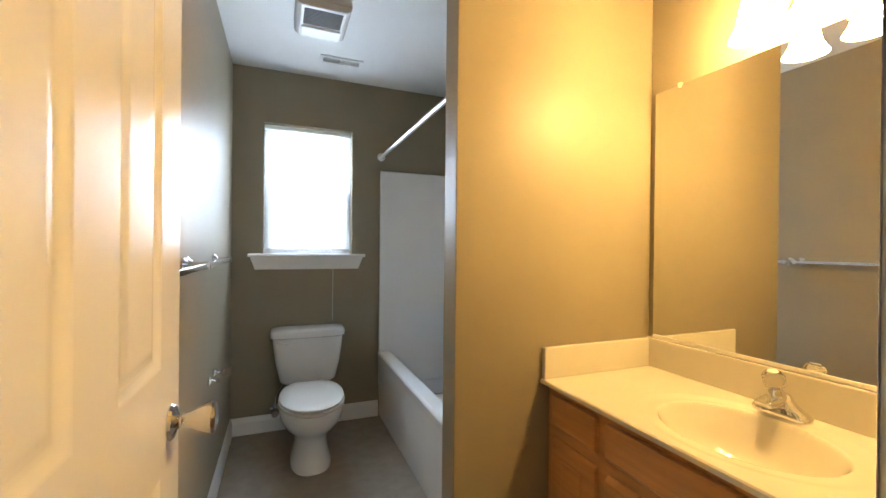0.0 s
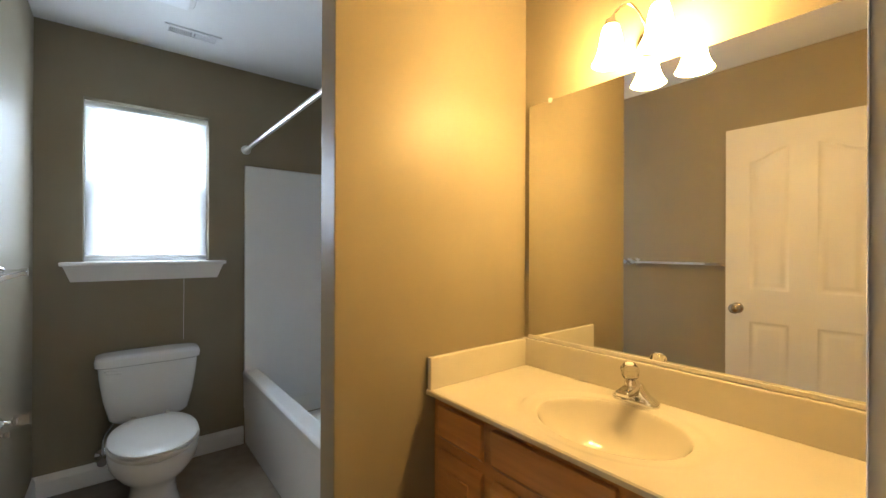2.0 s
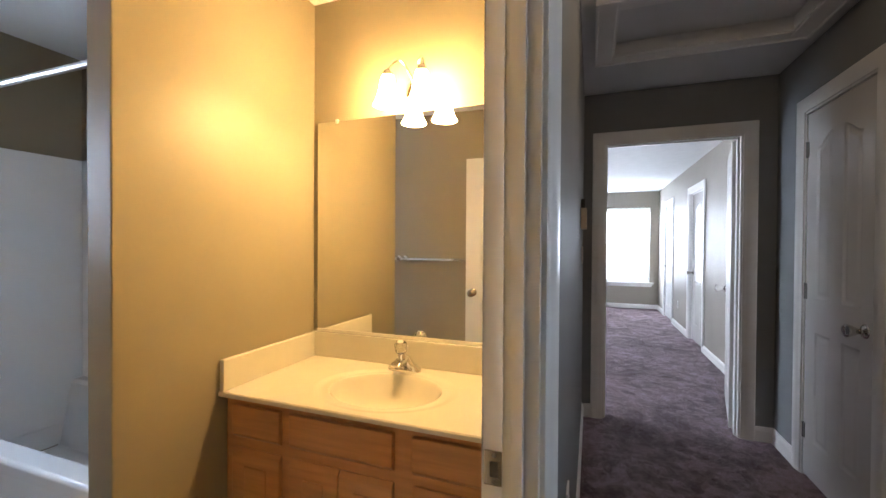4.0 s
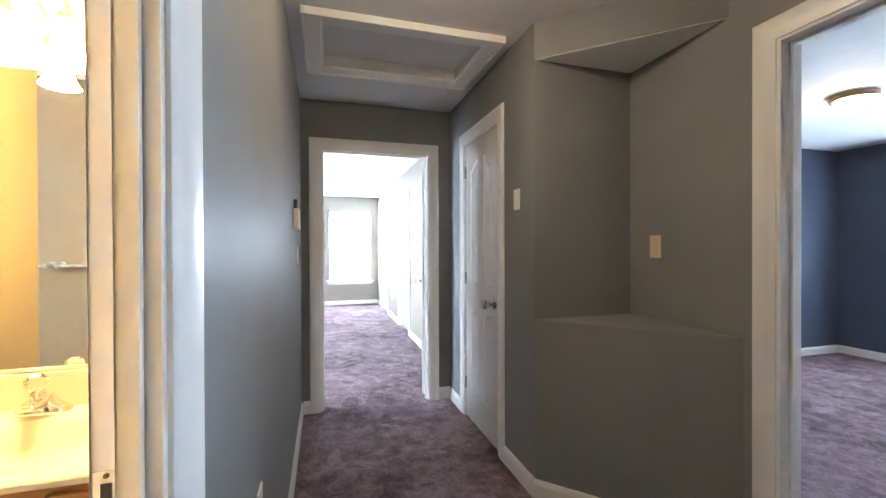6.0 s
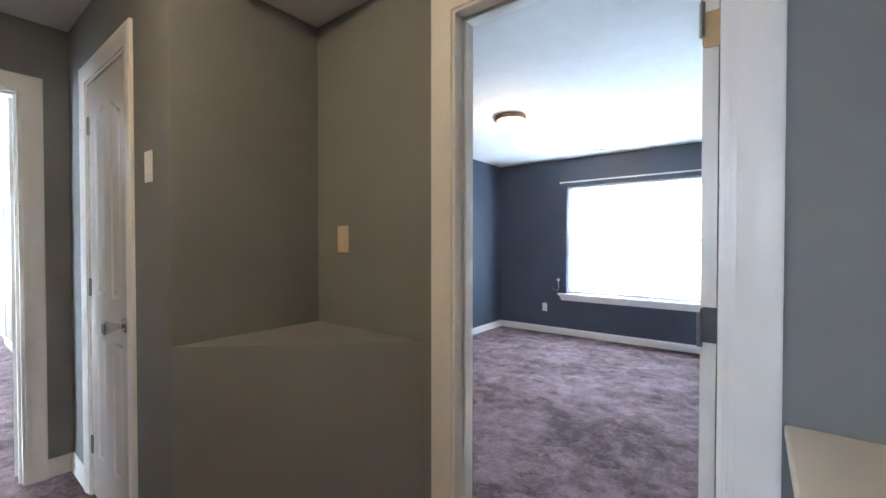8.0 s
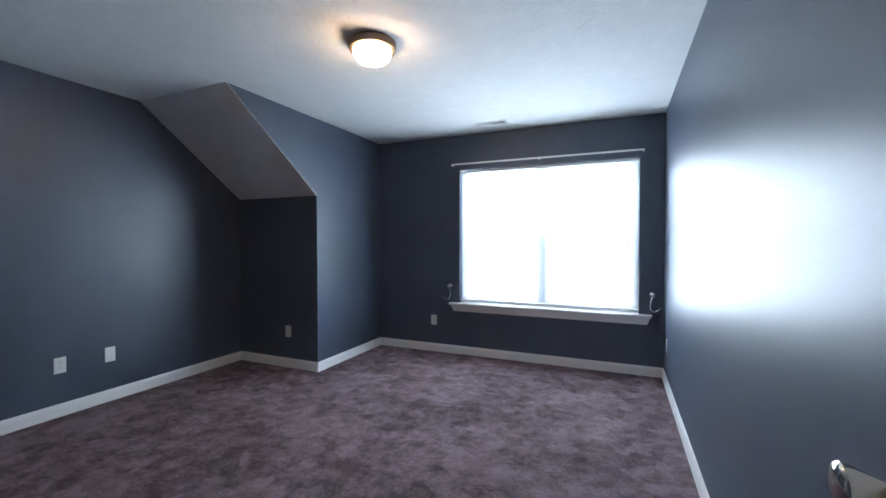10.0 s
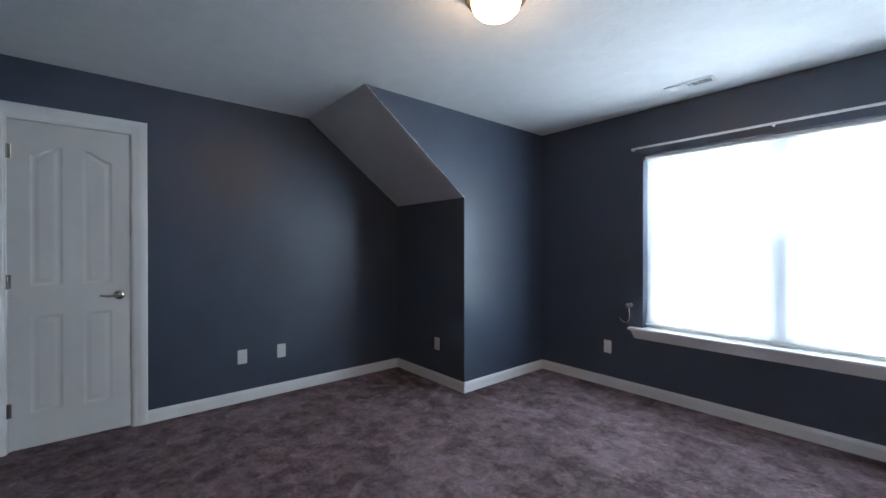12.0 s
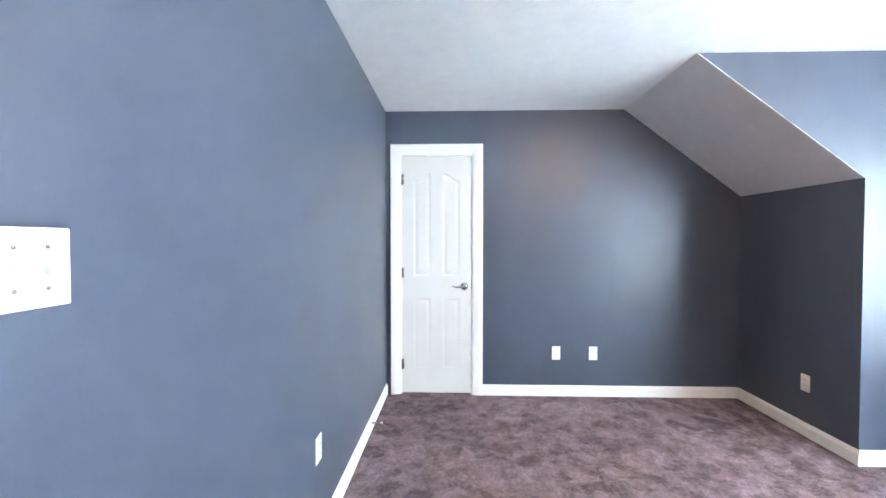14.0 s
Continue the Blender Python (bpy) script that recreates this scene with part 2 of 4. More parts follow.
def wall(name, mat, label, axis, face, back, a0, a1, z0, z1, holes=()):
    """A wall along an axis, from its face to its back, with holes (a0, a1, z0, z1)."""
    bm = bmesh.new()
    us = sorted({a0, a1, *[h[k] for h in holes for k in (0, 1) if a0 < h[k] < a1]})
    zs = sorted({z0, z1, *[h[k] for h in holes for k in (2, 3) if z0 < h[k] < z1]})
    made = {}

    def solid(i, k):
        if not (0 <= i < len(us) - 1 and 0 <= k < len(zs) - 1):
            return False
        u, z = (us[i] + us[i + 1]) / 2, (zs[k] + zs[k + 1]) / 2
        return not any(h[0] < u < h[1] and h[2] < z < h[3] for h in holes)

    def corner(i, k, side):
        if (i, k, side) not in made:
            d = back if side else face
            made[i, k, side] = bm.verts.new((us[i], d, zs[k]) if axis == "x" else (d, us[i], zs[k]))
        return made[i, k, side]
    for i in range(len(us) - 1):
        for k in range(len(zs) - 1):
            if not solid(i, k):
                continue
            for side in (0, 1):
                bm.faces.new([corner(i + p, k + q, side) for p, q in ((0, 0), (1, 0), (1, 1), (0, 1))])
            for di, dk, p, q in ((-1, 0, (0, 0), (0, 1)), (1, 0, (1, 0), (1, 1)), (0, -1, (0, 0), (1, 0)), (0, 1, (0, 1), (1, 1))):
                if not solid(i + di, k + dk):
                    bm.faces.new([corner(i + p[0], k + p[1], 0), corner(i + q[0], k + q[1], 0), corner(i + q[0], k + q[1], 1), corner(i + p[0], k + p[1], 1)])
    return structure(name, bm, mat, label, "wall")


def casing(bm, axis, face, out, a0, a1, top, width=0.083, depth=0.017, bottom=0.0):
    """Door trim round an opening: a moulded section swept up, over with mitred corners, and down."""
    section = [(0.0, 0.0), (0.0, 0.46), (0.03, 0.55), (0.24, 0.60), (0.32, 0.70), (0.42, 0.86), (0.54, 0.97), (0.68, 1.0), (0.86, 0.97), (0.95, 0.88), (1.0, 0.70), (1.0, 0.0)]
    rails = []
    for u, v in section:
        w, d = u * width, face + out * v * depth
        line = [(a0 - w, bottom), (a0 - w, top + w), (a1 + w, top + w), (a1 + w, bottom)]
        rails.append([bm.verts.new((p, d, z) if axis == "x" else (d, p, z)) for p, z in line])
    for r, s in zip(rails, rails[1:]):
        for k in range(3):
            bm.faces.new((r[k], r[k + 1], s[k + 1], s[k]))
    bm.faces.new([r[0] for r in rails])
    bm.faces.new([r[3] for r in rails][::-1])
    bmesh.ops.recalc_face_normals(bm, faces=bm.faces[:])


def doorway(name, axis, f0, f1, a0, a1, top, label, sides=(1, 1), stop_at=0.5, width=0.083, width0=0.083, depth=0.017, stop_half=0.016):
    """Jamb lining, stop and casing of an opening between faces f0 < f1."""
    ob = tagged(new(name), label, "door frame", kind="structure")
    t = 0.018

    def slab(bm, u0, u1, v0, v1, z0, z1):
        if axis == "x":
            box(bm, u0, u1, v0, v1, z0, z1)
        else:
            box(bm, v0, v1, u0, u1, z0, z1)
    bm = bmesh.new()
    for u0, u1 in ((a0, a0 + t), (a1 - t, a1)):
        slab(bm, u0, u1, f0 - 0.002, f1 + 0.002, 0, top)
    slab(bm, a0 + t, a1 - t, f0 - 0.002, f1 + 0.002, top - t, top)
    part("jamb", bm, TRIM, ob, bevel=0.002)
    bm = bmesh.new()
    c = f0 + (f1 - f0) * stop_at
    s, w = t + 0.011, stop_half
    for u0, u1 in ((a0 + t, a0 + s), (a1 - s, a1 - t)):
        slab(bm, u0, u1, c - w, c + w, 0, top - t)
    slab(bm, a0 + s, a1 - s, c - w, c + w, top - s, top - t)
    part("door_stop", bm, TRIM, ob, bevel=0.002)
    for on, face, out, cw in ((sides[0], f0, -1, width0), (sides[1], f1, 1, width)):
        if on:
            bm = bmesh.new()
            casing(bm, axis, face, out, a0 + 0.006, a1 - 0.006, top - 0.006, cw, depth)
            part("casing", bm, TRIM, ob, smooth=True)
    return ob


def baseboard(axis, face, out, a0, a1, h=0.092, d=0.014):
    """A board with a rounded top along a wall."""
    pts = [(0, 0), (d, 0), (d, h * 0.72), (d * 0.75, h * 0.86), (d * 0.35, h), (0, h)]
    bm = bmesh.new()
    if axis == "x":
        prism(bm, [(face + out * p, z) for p, z in pts], a0, a1, "x")
    else:
        prism(bm, [(face + out * p, z) for p, z in pts], a0, a1, "y")
    return structure("baseboard", bm, TRIM, "white painted wood baseboard along the wall foot", "baseboard")


def panel_ring(x0, x1, z0, z1, rise, d):
    """A panel's outline moved inwards by d; its top climbs by rise, to the right if positive, to the left if negative."""
    pts = [(x0 + d, z0 + d), (x1 - d, z0 + d)]
    if not rise:
        return pts + [(x1 - d, z1 - d), (x0 + d, z1 - d)]
    for k in range(10, -1, -1):
        x = x0 + d + (x1 - x0 - 2 * d) * k / 10
        u = (x - x0) / (x1 - x0)
        u = u if rise > 0 else 1 - u
        pts.append((x, z1 - abs(rise) * (0.5 + 0.5 * math.cos(math.pi * u)) - d))
    return pts


def panel_door(parent, width, height, thick=0.035, lift=0.0):
    """A moulded four-panel leaf: x from 0 to width, y across its thickness, z up."""
    st, mid, lock, bot = 0.163 * width, 0.158 * width, height * 0.445, 0.210
    pw = (width - 2 * st - mid) / 2
    up0, up1, lo1, rise = lock + 0.10 + lift, height - 0.142, lock - 0.085 + lift, 0.068
    panels = []
    for k, x0 in enumerate((st, st + pw + mid)):
        panels += [(x0, x0 + pw, bot, lo1, 0.0), (x0, x0 + pw, up0, up1, rise if k == 0 else -rise)]
    bm = bmesh.new()
    outer = [(0, 0), (width, 0), (width, height), (0, height)]
    rims = []
    for side in (-1, 1):
        y = side * thick / 2
        edges = []
        for k, shape in enumerate([None] + panels):
            vs = [bm.verts.new((p[0], y, p[1])) for p in (panel_ring(*shape, 0.0) if shape else outer)]
            edges += [bm.edges.new((vs[i], vs[(i + 1) % len(vs)])) for i in range(len(vs))]
            if k == 0:
                rims.append(vs)
                continue
            last = vs
            for d, depth in ((0.0015, 0.0), (0.006, 0.003), (0.013, 0.0062), (0.020, 0.0072), (0.027, 0.0062), (0.037, 0.0034), (0.045, 0.0024), (0.048, 0.0024)):
                nxt = [bm.verts.new((p[0], y - side * depth, p[1])) for p in panel_ring(*shape, d)]
                for i in range(len(nxt)):
                    n = (i + 1) % len(nxt)
                    bm.faces.new((last[i], last[n], nxt[n], nxt[i]))
                last = nxt
            bm.faces.new(last)
        bmesh.ops.triangle_fill(bm, edges=edges, use_beauty=True, use_dissolve=False)
    a, b = rims
    for i in range(4):
        n = (i + 1) % 4
        bm.faces.new((a[i], a[n], b[n], b[i]))
    return part("leaf", bm, DOOR_PAINT, parent, smooth=True)


def door_knob(parent, m, mat=None, lever=False):
    bm = bmesh.new()
    mat = mat or NICKEL
    for s in (-1, 1):
        turn = m @ pose(0, 0, 0, 90 * s, 0, 0)
        lathe(bm, [(0.031, 0.017), (0.033, 0.020), (0.030, 0.025), (0.016, 0.029), (0.011, 0.034), (0.011, 0.045)], turn, 20)
        if lever:
            tube(bm, [(m @ Vector((0, -s * 0.05, 0))), (m @ Vector((0.02, -s * 0.055, 0.002))), (m @ Vector((0.06, -s * 0.055, -0.004))), (m @ Vector((0.105, -s * 0.052, 0.004)))], [0.010, 0.010, 0.008, 0.006], 10)
        else:
            lathe(bm, [(0.012, 0.038), (0.014, 0.046), (0.019, 0.058), (0.025, 0.071), (0.0295, 0.082), (0.030, 0.088), (0.026, 0.093), (0.012, 0.096), (0.003, 0.0965)], turn, 20)
    return part("door_knob", bm, mat, parent, "satin metal door knob", smooth=True)


def hinge(parent, x, y, z, mat=None):
    bm = bmesh.new()
    lathe(bm, [(0.007, -0.045), (0.007, 0.045)], pose(x, y, z), 10)
    box(bm, x - 0.018, x + 0.018, y - 0.002, y + 0.002, z - 0.044, z + 0.044)
    return part("hinge", bm, mat or STEEL, parent, "dull metal butt hinge", bevel=0.0012)


def plate(parent_name, m, label, category, kind, gangs=1, mat=None):
    """A wall plate in the x-z plane, facing -y."""
    ob = thing(parent_name, m, label, category)
    w = 0.072 + 0.046 * (gangs - 1)
    bm = bmesh.new()
    box(bm, -w / 2, w / 2, -0.006, 0, -0.058, 0.058)
    part("cover_plate", bm, mat or PLASTIC, ob, bevel=0.003)
    for g in range(gangs):
        cx = (g - (gangs - 1) / 2) * 0.046
        if kind == "outlet":
            for dz in (-0.020, 0.020):
                bm = bmesh.new()
                prism(bm, [(cx + 0.0165 * math.cos(a), dz + 0.0145 * math.sin(a)) for a in (math.pi * k / 8 for k in range(16))], -0.008, -0.005, "y")
                part("socket", bm, mat or PLASTIC, ob)
                bm = bmesh.new()
                for dx in (-0.006, 0.006):
                    box(bm, cx + dx - 0.001, cx + dx + 0.001, -0.0086, -0.0075, dz - 0.001, dz + 0.007)
                part("slot", bm, DARK, ob)
        elif kind == "rocker":
            bm = bmesh.new()
            prism(bm, [(-0.0065, -0.033), (-0.0115, -0.033), (-0.0075, 0.0), (-0.0085, 0.033), (-0.0065, 0.033)], cx - 0.0165, cx + 0.0165, "x")
            part("rocker", bm, mat or PLASTIC, ob)
        elif kind == "switch":
            bm = bmesh.new()
            prism(bm, [(-0.017, -0.009), (-0.006, -0.011), (-0.006, 0.011), (-0.010, 0.011)], cx - 0.005, cx + 0.005, "x")
            part("toggle", bm, mat or PLASTIC, ob)
        for dz in {"switch": (-0.03, 0.03), "rocker": (-0.048, 0.048)}.get(kind, (0.0,)):
            bm = bmesh.new()
            lathe(bm, [(0.0032, -0.002), (0.0032, 0.0012), (0.001, 0.0018)], pose(cx, -0.0062, dz, 90), 8)
            part("screw", bm, STEEL if kind == "switch" else PLASTIC, ob)
    return ob


# ---- bathroom shell ----
BX0, BX1, BY0, BY1, CEIL = 0.557, 2.262, -1.186, 1.68, 2.44
HN, HS, HX, HCEIL = -1.250, -3.06, 3.95, 2.455
WX0, WX1, WZ0, WZ1 = 0.745, 1.332, 1.20, 2.085
OLIVE = "taupe olive satin wall paint in the bathroom"
wall("wall_bath_north", BATH_WALL, OLIVE, "x", BY1, BY1 + 0.16, BX0 - 0.05, BX1 + 0.06, 0, CEIL, [(WX0, WX1, WZ0, WZ1)])
wall("wall_bath_west", BATH_WALL, OLIVE, "y", BX0, BX0 - 0.05, BY0, BY1, 0, CEIL)
wall("wall_bath_east", BATH_WALL, OLIVE, "y", BX1, BX1 + 0.06, BY0, BY1, 0, CEIL)
wall("wall_bath_south", BATH_WALL, OLIVE, "x", BY0, -1.214, BX0 - 0.05, BX1 + 0.06, 0, CEIL + 0.06, [(0.575, 1.153, 0, 2.075)])
bm = bmesh.new()
box(bm, 1.393, BX1, -0.068, 0.038, 0, CEIL)
structure("wall_bath_partition", bm, BATH_WALL, "taupe olive partition between vanity and tub", "wall", bevel=0.004)
bm = bmesh.new()
box(bm, BX0 - 0.05, BX1 + 0.06, BY0, BY1 + 0.16, -0.1, 0)
structure("floor_bathroom", bm, VINYL, "tan mottled sheet vinyl bathroom floor", "floor")
bm = bmesh.new()
box(bm, BX0 - 0.05, BX1 + 0.06, BY0, BY1 + 0.16, CEIL, CEIL + 0.06)
structure("ceiling_bathroom", bm, SMOOTH_CEILING, "white painted bathroom ceiling", "ceiling")
baseboard("x", BY1, -1, BX0, 1.535, 0.114)
baseboard("y", BX0, 1, -0.25, BY1 - 0.014, 0.114)

# ---- hall shell ----
GREY = "grey taupe satin wall paint in the hall"
wall("wall_hall_north", HALL_WALL, GREY, "x", HN, -1.214, -0.9, HX, 0, HCEIL, [(0.575, 1.153, 0, 2.075)])
wall("wall_hall_west", HALL_WALL, GREY, "y", -0.9, -0.96, -3.06, HN, 0, HCEIL)
BDX0, BDX1, DTOP = 0.934, 1.740, 2.083
wall("wall_hall_south", HALL_WALL, GREY, "x", HS, -3.115, -0.9, 2.495, 0, HCEIL, [(BDX0, BDX1, 0, DTOP)])
wall("wall_hall_jog", HALL_WALL, GREY, "y", 2.495, 2.55, -3.06, -2.52, 0, HCEIL)
CLX0, CLX1 = 2.937, 3.583
wall("wall_hall_closet", HALL_WALL, GREY, "x", -2.465, -2.52, 2.495, HX, 0, HCEIL, [(CLX0, CLX1, 0, 2.09)])
HDY0, HDY1 = -2.281, -1.390
wall("wall_hall_east", HALL_WALL, GREY, "y", HX, HX + 0.055, -2.52, HN + 0.04, 0, HCEIL, [(HDY0, HDY1, 0, 2.083)])
bm = bmesh.new()
prism(bm, [(2.495, -2.463), (2.495, -3.06), (1.86, -3.06)], 0, 0.925)
structure("wall_niche_base", bm, HALL_WALL, "grey taupe diagonal knee wall with a corner ledge", "wall", bevel=0.004)
bm = bmesh.new()
prism(bm, [(2.495, -2.463), (2.495, -3.06), (1.923, -3.06)], 2.266, HCEIL)
structure("wall_niche_soffit", bm, HALL_WALL, "grey taupe diagonal soffit over the corner ledge", "soffit", bevel=0.003)
bm = bmesh.new()
prism(bm, [(2.493, -2.470), (2.493, -3.058), (1.930, -3.058)], 2.261, 2.265)
structure("ceiling_niche", bm, SMOOTH_CEILING, "white painted ceiling over the corner ledge", "ceiling")
bm = bmesh.new()
box(bm, -0.96, 4.06, -3.24, BY0, -0.1, 0.0)
structure("floor_hall", bm, CARPET, "brown mauve plush carpet in the hall", "carpet")
bm = bmesh.new()
for bx in ((-0.96, 2.76, -3.115, -1.214), (3.26, 4.06, -3.115, -1.214), (2.76, 3.26, -3.115, -2.29), (2.76, 3.26, -1.415, -1.214)):
    box(bm, *bx, HCEIL, HCEIL + 0.06)
structure("ceiling_hall", bm, SMOOTH_CEILING, "white painted hall ceiling", "ceiling")
baseboard("x", HN, -1, 1.248, HX, 0.10)
baseboard("y", HX, -1, HDY1 + 0.077, HN - 0.014, 0.10)
baseboard("y", HX, -1, -2.465, HDY0 - 0.077, 0.10)
baseboard("x", -2.465, 1, CLX1 + 0.077, HX - 0.014, 0.10)
baseboard("x", -2.465, 1, 2.50, CLX0 - 0.077, 0.10)
bm = bmesh.new()
d = Vector((1.86 - 2.495, -3.06 + 2.463, 0)).normalized()
nrm = Vector((d.y, -d.x, 0))
a, b = Vector((2.495, -2.463, 0)), Vector((1.86, -3.06, 0))
vs = []
for p in (a, b):
    vs.append([bm.verts.new(p + nrm * u + Vector((0, 0, z))) for u, z in ((0, 0), (0.014, 0), (0.014, 0.075), (0.009, 0.09), (0.003, 0.10), (0, 0.10))])
for k in range(6):
    bm.faces.new((vs[0][k], vs[0][(k + 1) % 6], vs[1][(k + 1) % 6], vs[1][k]))
bm.faces.new(vs[0]), bm.faces.new(vs[1][::-1])
structure("baseboard", bm, TRIM, "white painted wood baseboard along the diagonal wall", "baseboard")
# the half wall at the head of the stairs
bm = bmesh.new()
box(bm, 0.70, 0.836, -3.06, -2.56, 0, 0.870)
structure("wall_stair_guard", bm, HALL_WALL, "grey taupe half wall at the stair head", "half wall")
bm = bmesh.new()
box(bm, 0.67, 0.853, -3.058, -2.545, 0.870, 0.897)
structure("trim_stair_cap", bm, CAP_PAINT, "white painted flat cap on the half wall", "cap", bevel=0.005)

# ---- far bedroom shell ----
FX0, FX1, FY0, FY1 = 4.06, 10.03, -2.62, 1.0
BEIGE = "warm beige wall paint in the far bedroom"
FWY0, FWY1 = -2.46, -1.535
wall("wall_far_west", FAR_WALL, BEIGE, "y", FX0, HX + 0.055, FY0, FY1, 0, HCEIL, [(HDY0, HDY1, 0, 2.083)])
wall("wall_far_east", FAR_WALL, BEIGE, "y", FX1, FX1 + 0.14, FY0, FY1, 0, CEIL, [(FWY0, FWY1, 0.55, 2.115)])
wall("wall_far_south", FAR_WALL, BEIGE, "x", FY0, FY0 - 0.1, FX0 - 0.05, FX1 + 0.14, 0, CEIL, [(6.5, 7.27, 0, 2.06), (8.5, 9.26, 0, 2.06)])
wall("wall_far_north", FAR_WALL, BEIGE, "x", FY1, FY1 + 0.16, FX0 - 0.05, FX1 + 0.14, 0, CEIL, [(4.45, 6.05, 0.55, 2.115)])
bm = bmesh.new()
box(bm, 4.06, FX1 + 0.14, FY0 - 0.1, FY1 + 0.1, -0.1, 0)
structure("floor_far_bedroom", bm, CARPET, "brown mauve plush carpet in the far bedroom", "carpet")
bm = bmesh.new()
box(bm, FX0 - 0.05, FX1 + 0.14, FY0 - 0.1, FY1 + 0.1, CEIL, CEIL + 0.08)
structure("ceiling_far_bedroom", bm, CEILING, "white textured ceiling in the far bedroom", "ceiling")
bm = bmesh.new()
box(bm, 6.0, 7.9, -4.2, -4.1, 0, CEIL), box(bm, 6.0, 6.1, -4.1, FY0 - 0.1, 0, CEIL), box(bm, 7.8, 7.9, -4.1, FY0 - 0.1, 0, CEIL)
structure("wall_side_room", bm, FAR_WALL, "beige wall of the room beyond the doorway", "wall")
bm = bmesh.new()
box(bm, 6.0, 7.9, -4.1, FY0 - 0.1, -0.1, 0), box(bm, 6.0, 7.9, -4.1, FY0 - 0.1, CEIL, CEIL + 0.08)
structure("floor_side_room", bm, VINYL, "tan floor of the room beyond the doorway", "floor")
baseboard("y", FX1, -1, FY0, FY1)
baseboard("x", FY0, 1, FX0, 6.42)
baseboard("x", FY0, 1, 7.35, 8.42)
baseboard("x", FY0, 1, 9.34, FX1 - 0.014)

# ---- blue bedroom shell ----
RX0, RX1, RY0, RY1 = 0.945, 5.03, -7.43, -3.31
BLUE = "dark slate blue satin wall paint in the bedroom"
RWX0, RWX1, RWZ0, RWZ1 = 1.153, 2.963, 0.578, 2.06
wall("wall_bedroom_south", BED_WALL, BLUE, "x", RY0, RY0 - 0.16, RX0 - 0.06, RX1 + 0.06, 0, CEIL, [(RWX0, RWX1, RWZ0, RWZ1)])
wall("wall_bedroom_west", BED_WALL, BLUE, "y", RX0, RX0 - 0.06, RY0, -3.115, 0, CEIL)
BCY0, BCY1 = -4.067, -3.428
wall("wall_bedroom_east", BED_WALL, BLUE, "y", RX1, RX1 + 0.06, RY0, RY1, 0, CEIL, [(BCY0, BCY1, 0, 2.082)])
wall("wall_bedroom_north", BED_WALL, BLUE, "x", RY1, -3.115, 1.95, RX1 + 0.06, 0, CEIL)
wall("wall_bedroom_entry", BED_WALL, BLUE, "x", -3.17, -3.115, RX0, 1.95, 0, CEIL, [(RX0, BDX1, 0, DTOP)])
bm = bmesh.new()
box(bm, RX0 - 0.06, RX1 + 0.06, RY0 - 0.16, -3.24, -0.1, 0.0)
structure("floor_bedroom", bm, CARPET, "brown mauve plush carpet with vacuum and tread marks", "carpet")
bm = bmesh.new()
box(bm, RX0 - 0.06, RX1 + 0.06, RY0 - 0.16, -3.115, CEIL, CEIL + 0.08)
structure("ceiling_bedroom", bm, CEILING, "white knockdown textured bedroom ceiling", "ceiling")
# the boxed-in roof slope
bm = bmesh.new()
prism(bm, [(RY0, 0), (RY0, CEIL), (-5.335, CEIL), (-6.305, 1.708), (-6.305, 0)], 4.0, RX1, "x")
structure("wall_bedroom_box", bm, BED_WALL, "dark slate blue boxed-in corner under the roof", "wall", bevel=0.002)
bm = bmesh.new()
prism(bm, [(-5.335, CEIL), (-6.305, 1.708), (-6.305 + 0.003, 1.7045), (-5.335 + 0.006, CEIL)], 4.0, RX1, "x")
structure("ceiling_bedroom_slope", bm, CEILING, "white textured sloping ceiling under the roof", "ceiling")
baseboard("x", RY0, 1, RX0, 4.0)
baseboard("y", RX0, 1, RY0 + 0.014, -4.0)
baseboard("y", 4.0, -1, RY0 + 0.014, -6.305)
baseboard("x", -6.305, 1, 4.0 - 0.014, RX1)
baseboard("y", RX1, -1, -6.305 + 0.014, BCY0 - 0.077)
baseboard("x", RY1, -1, 1.95, RX1)


# ---- windows ----
def backdrop(m, w, h, strength):
    mat = bpy.data.materials.new("bright_sky_backdrop")
    mat.use_nodes = True
    nt = mat.node_tree
    em = nt.nodes.new("ShaderNodeEmission")
    em.inputs["Color"].default_value, em.inputs["Strength"].default_value = (0.93, 0.97, 1.0, 1), strength
    nt.links.new(em.outputs[0], nt.nodes["Material Output"].inputs["Surface"])
    bm = bmesh.new()
    box(bm, -w / 2, w / 2, 0, 0.02, -h / 2, h / 2)
    ob = structure("backdrop", bm, mat, "bright hazy sky outside the window", "sky")
    ob.matrix_world = m


